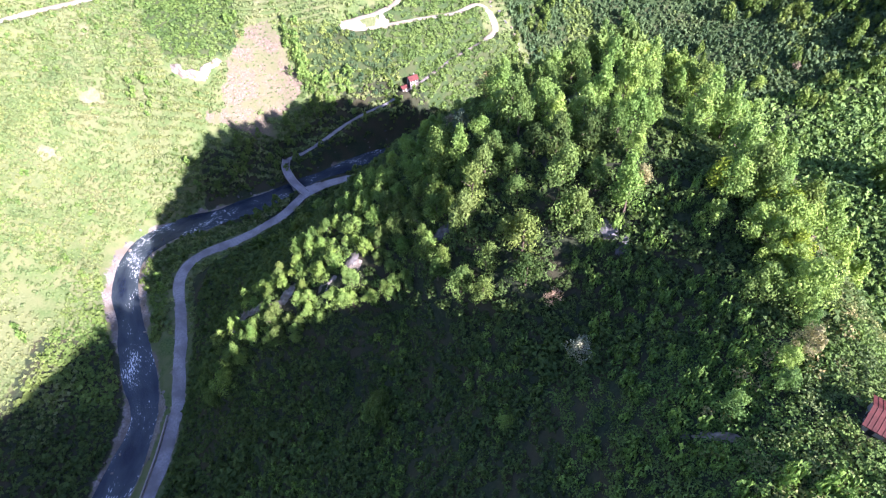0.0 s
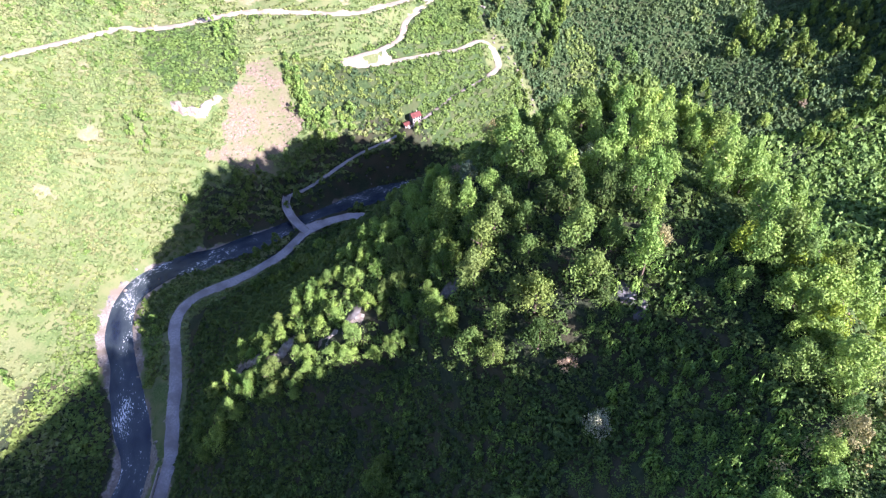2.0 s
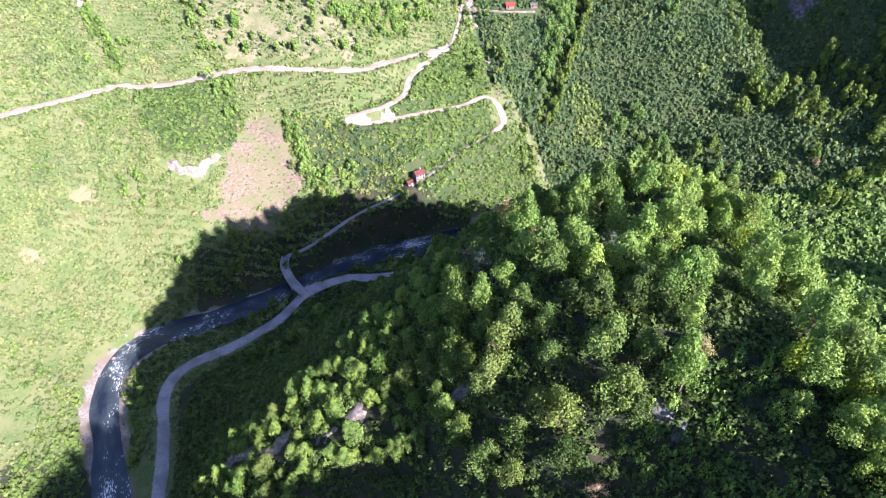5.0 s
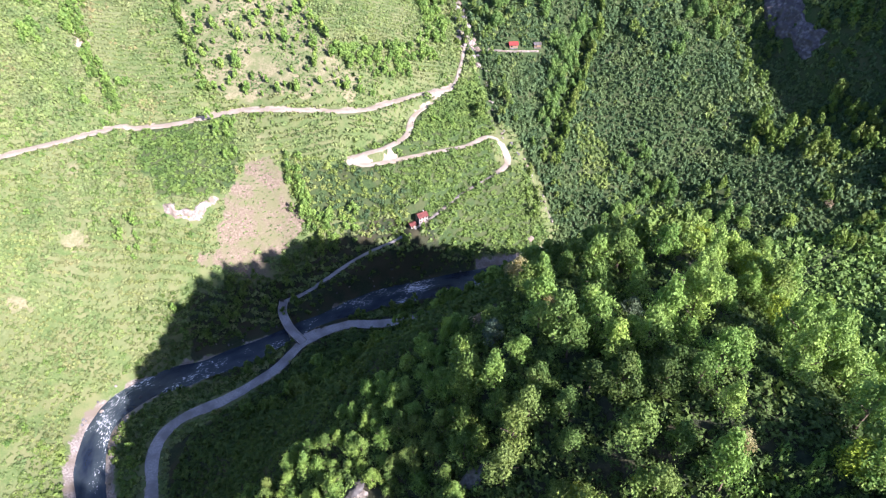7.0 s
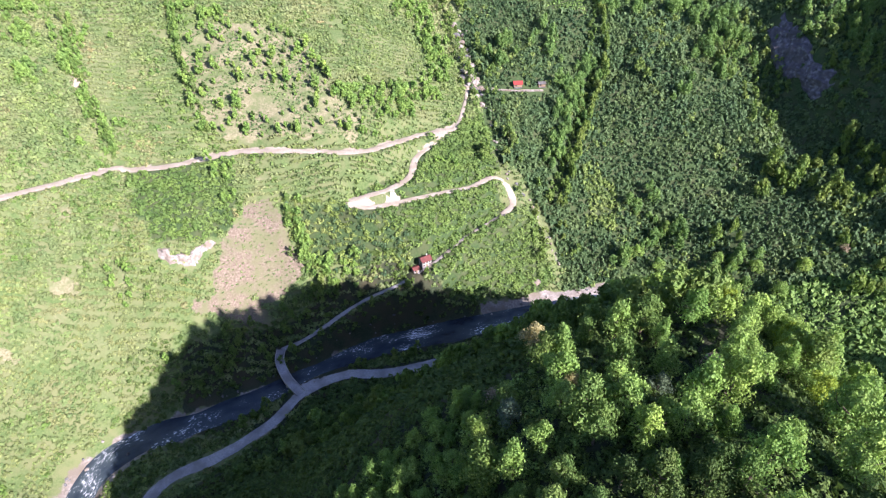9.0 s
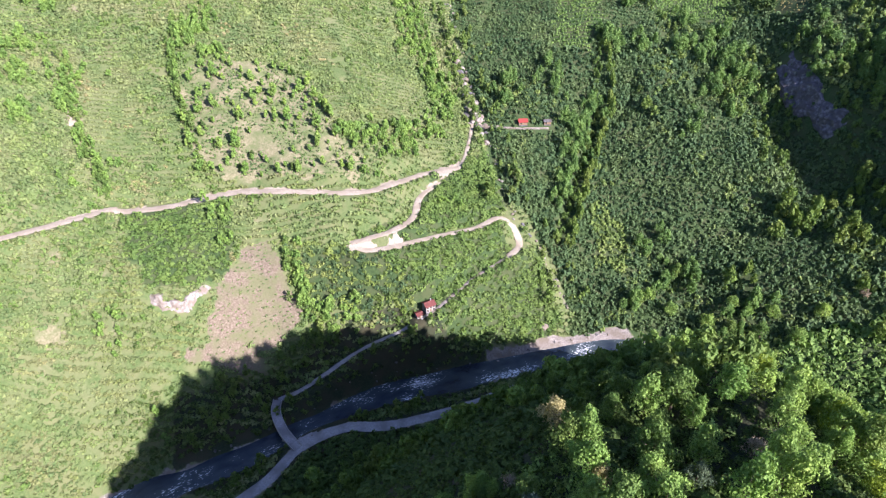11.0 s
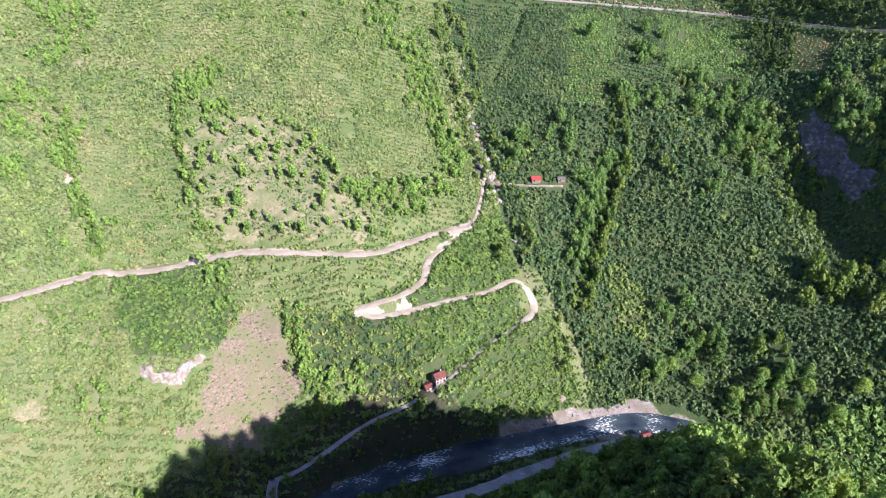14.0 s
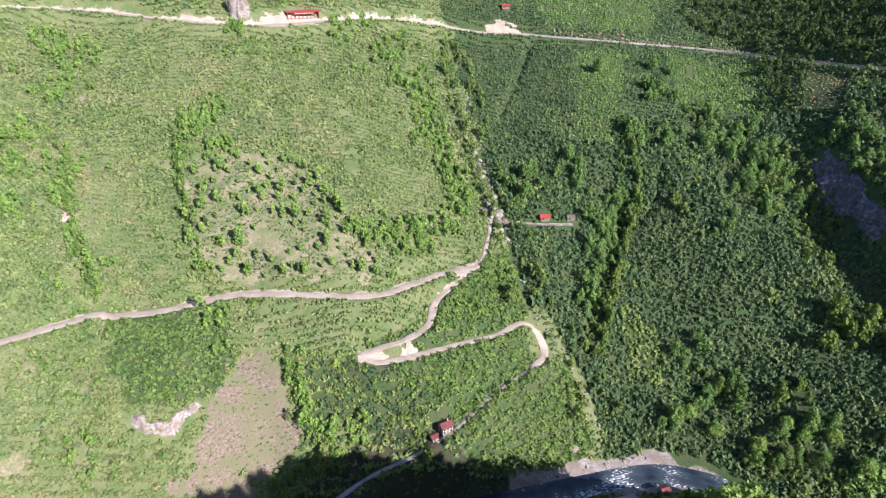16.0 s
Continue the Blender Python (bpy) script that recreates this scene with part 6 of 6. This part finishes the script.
house("annex", "low white annex with a faded red roof below the house", -26.2, 342.3, 37.6, 30, 3.6, 3.4, 2.5, 0.9, RED_ROOF, WHITE_WALL, 1, 2, False)
house("hut", "small hut with a bright red metal roof by the stream", 46.5, 496, at_ground(46.5, 496, -0.7), 5, 6.2, 4.8, 2.6, 1.8, BRIGHT_RED, WOOD, 1, 2, False)
house("shed", "small dark wooden shed at the end of the terrace wall", 65, 497.5, at_ground(65, 497.5, -0.6), 5, 5.0, 4.0, 2.4, 1.2, ROCK, WOOD, 1, 2, False)
house("hill_house", "house with a red sheet roof among trees on the ridge", 74.5, 42.0, at_ground(74.5, 42.0, -1.2), -40, 7.4, 6.0, 3.2, 1.7, OLD_ROOF, WHITE_WALL, 1, 3, ribs=11)
house("river_hut", "small round-roofed red hut at the river bank", 97, 338, at_ground(97, 338, 0.4), 20, 4.4, 3.8, 2.4, 1.2, RED_ROOF, WHITE_WALL, 1, 2, False)
house("roadside_hut", "small red-roofed hut above the upper road", 29, 712, at_ground(29, 712, 0.5), 0, 7.0, 5.0, 3.0, 1.4, BRIGHT_RED, WOOD, 1, 2, False)


def long_hall(x, y, z, turn):
    """The long red building at the upper road: open bays between posts under a shed roof, with a pale sign board."""
    ob = tagged(new("roadside_hall"), "long bright red roadside building with open bays and a sign board", "building")
    ob.matrix_basis = pose(x, y, z, 0, 0, turn)
    boxed("plinth", (-14, 14, -4, 4, -4, 0.2), GREY_WALL, ob)
    boxed("back_wall", (-13.5, 13.5, 3.4, 3.7, 0.2, 6.4), BRIGHT_RED, ob)
    for sx in (-13.5, 13.2):
        boxed("side_wall", (sx, sx + 0.3, -3.6, 3.4, 0.2, 5.8), BRIGHT_RED, ob)
    bm = bmesh.new()
    v = [bm.verts.new(p) for p in ((-14.2, -4.4, 5.7), (14.2, -4.4, 5.7), (14.2, 4.2, 7.0), (-14.2, 4.2, 7.0), (-14.2, -4.4, 5.95), (14.2, -4.4, 5.95), (14.2, 4.2, 7.25), (-14.2, 4.2, 7.25))]
    for f in ((3, 2, 1, 0), (4, 5, 6, 7), (0, 1, 5, 4), (1, 2, 6, 5), (2, 3, 7, 6), (3, 0, 4, 7)):
        bm.faces.new([v[i] for i in f])
    part("roof", bm, BRIGHT_RED, ob)
    boxed("floor_slab", (-13.2, 13.2, -3.6, 3.4, 0.2, 0.3), GREY_WALL, ob)
    for k in range(9):
        px = -13.2 + 26.1 * k / 8
        boxed("post", (px, px + 0.3, -3.9, -3.6, 0.2, 5.7), BRIGHT_RED, ob)
    sign = boxed("sign_board", (-8, 9, -4.62, -4.45, 4.3, 5.6), BRIGHT_RED, ob)
    for k in range(7):
        boxed("lettering_bar", (-7 + 2.2 * k, -5.5 + 2.2 * k, -4.68, -4.62, 4.6, 5.3), WHITE_WALL, sign)
    for k in range(8):
        px = -12.6 + 26.1 * k / 8
        boxed("window", (px, px + 2.2, 3.3, 3.4, 1.2, 3.2), DARK_PANE, ob)
    boxed("railing", (-13.2, 13.2, -3.95, -3.9, 1.1, 1.35), BRIGHT_RED, ob)
    return ob


long_hall(-146, 643, 205.0, 28)


def sweep(name, line, prof, material, parent=None, label=""):
    """A closed profile (across, up) carried along a line."""
    t = np.gradient(line[:, :2], axis=0)
    t /= np.linalg.norm(t, axis=1)[:, None]
    out = np.stack([t[:, 1], -t[:, 0]], -1)
    p = np.array(prof, float)
    n, k = len(line), len(p)
    v = np.stack([line[:, None, 0] + out[:, None, 0] * p[None, :, 0], line[:, None, 1] + out[:, None, 1] * p[None, :, 0], line[:, None, 2] + p[None, :, 1]], -1).reshape(-1, 3)
    bm = bmesh.new()
    vs = [bm.verts.new(q) for q in v]
    for i in range(n - 1):
        for j in range(k):
            bm.faces.new((vs[i * k + j], vs[i * k + (j + 1) % k], vs[(i + 1) * k + (j + 1) % k], vs[(i + 1) * k + j]))
    bm.faces.new(vs[:k][::-1])
    bm.faces.new(vs[-k:])
    bmesh.ops.recalc_face_normals(bm, faces=bm.faces)
    return part(name, bm, material, parent, label)


def rect(a0, a1, z0, z1):
    return [(a0, z0), (a1, z0), (a1, z1), (a0, z1)]


# the bridge and its way over to the far bank
b_line = flow(BRIDGE, 1.5)
bridge = tagged(new("bridge"), "curved concrete bridge with low parapets over the river", "bridge")
sweep("deck", b_line, rect(-2.6, 2.6, -0.8, 0.22), ROAD_GREY, bridge, "worn grey gravel deck")
for sgn in (-1, 1):
    sweep("parapet", b_line, rect(2.4 * sgn - 0.15, 2.4 * sgn + 0.15, 0.22, 1.05), GREY_WALL, bridge)
boxed("pier", (-97.6, -95.6, 281.0, 284.2, 0.0, 8.0), GREY_WALL, bridge)
boxed("abutment", (-91.5, -86.5, 272.0, 277.0, 1.0, 7.0), GREY_WALL, bridge)
boxed("abutment", (-107.0, -101.0, 299.0, 304.5, 1.5, 9.2), GREY_WALL, bridge)

# low wall between the road and the river
w_line = flow([(-131.5, 30, 5), (-130.6, 60, 5), (-130.3, 86, 5), (-129.6, 106, 5), (-130.2, 124, 5)])
wall_ob = tagged(new("river_wall"), "low pale concrete wall between road and river", "wall")
sweep("wall", w_line, rect(-0.25, 0.25, -4.5, 0.85), GREY_WALL, wall_ob)
sweep("coping", w_line, rect(-0.32, 0.32, 0.85, 0.98), WHITE_WALL, wall_ob)

# kerb wall along the upper road, past the stream
u_line = ROADS["upper_road"][0]
kerb = tagged(new("road_wall"), "long low pale wall along the upper road", "wall")
sweep("wall", u_line - np.array([0, 2.6, 0]), rect(-0.25, 0.25, -2.5, 1.1), WHITE_WALL, kerb)

# terrace wall and path by the hut above the stream
path_line = flow([(6, 493, 0), (14, 492.5, 0), (28, 491.5, 0), (40, 491, 0), (52, 491.5, 0), (66, 493, 0)], 1.5)
path_line[:, 2] = ground(path_line[:, 0], path_line[:, 1]) + 0.5
terrace = tagged(new("terrace_wall"), "long pale stone terrace wall with a path beside the hut", "wall")
sweep("wall", path_line, rect(-0.8, 0.5, -2.5, 0.1), PALE_ROCK, terrace)
sweep("path", path_line + np.array([0, 1.2, 0]), rect(-0.7, 0.7, -1.0, 0.14), TRACK_EARTH, terrace)

# large stones of the cascade
CASCADE = [(-2, 556, 3.4), (2, 552, 2.9), (0, 546, 3.6), (5, 541, 3.1), (3, 533, 2.9), (8, 526, 2.3), (6, 507, 3.6), (11, 503, 4.2), (4, 500, 3.1), (14, 498, 3.4), (9, 495, 2.6), (-4, 563, 2.4), (6, 549, 2.2), (1, 538, 2.6), (9, 534, 2.2), (4, 521, 2.8), (12, 515, 2.4), (7, 513, 2.0), (16, 503, 2.6), (18, 494, 2.8), (13, 489, 3.0), (15, 482, 2.4), (19, 476, 2.6)]
for k, (cx, cy, cs) in enumerate(CASCADE):
    copy_thing(BROOK[k % 3], Matrix.Identity(4)).matrix_basis = scaled_at(cx, cy, at_ground(cx, cy, 0.5), cs, 47 * k)

# the rock that stands at the upper road
bm = bmesh.new()
bmesh.ops.create_icosphere(bm, subdivisions=4, radius=1)
for v in bm.verts:
    p = v.co.copy()
    crag = noise.noise(Vector((p.x * 2.2, p.y * 2.2, p.z * 0.8)) + Vector((7, 0, 0)))
    ledge = math.floor(5 * (p.z + 0.3 * noise.noise(p * 2.5))) / 5 - p.z
    v.co = Vector((p.x, p.y, 0)) * (1 + 0.5 * crag + 0.35 * ledge + 0.12 * noise.noise(p * 7)) + Vector((0, 0, p.z * (1 + 0.18 * noise.noise(p * 3.1))))
me = bpy.data.meshes.new("standing_rock")
bm.to_mesh(me)
bm.free()
me.materials.append(PALE_ROCK)
pillar = tagged(new("standing_rock", me), "tall pale crag standing beside the upper road", "rock")
pillar.matrix_basis = pose(-192, 622, at_ground(-192, 622, 3.0), 0, 0, 20) @ Matrix.Diagonal((7.0, 4.5, 14, 1))
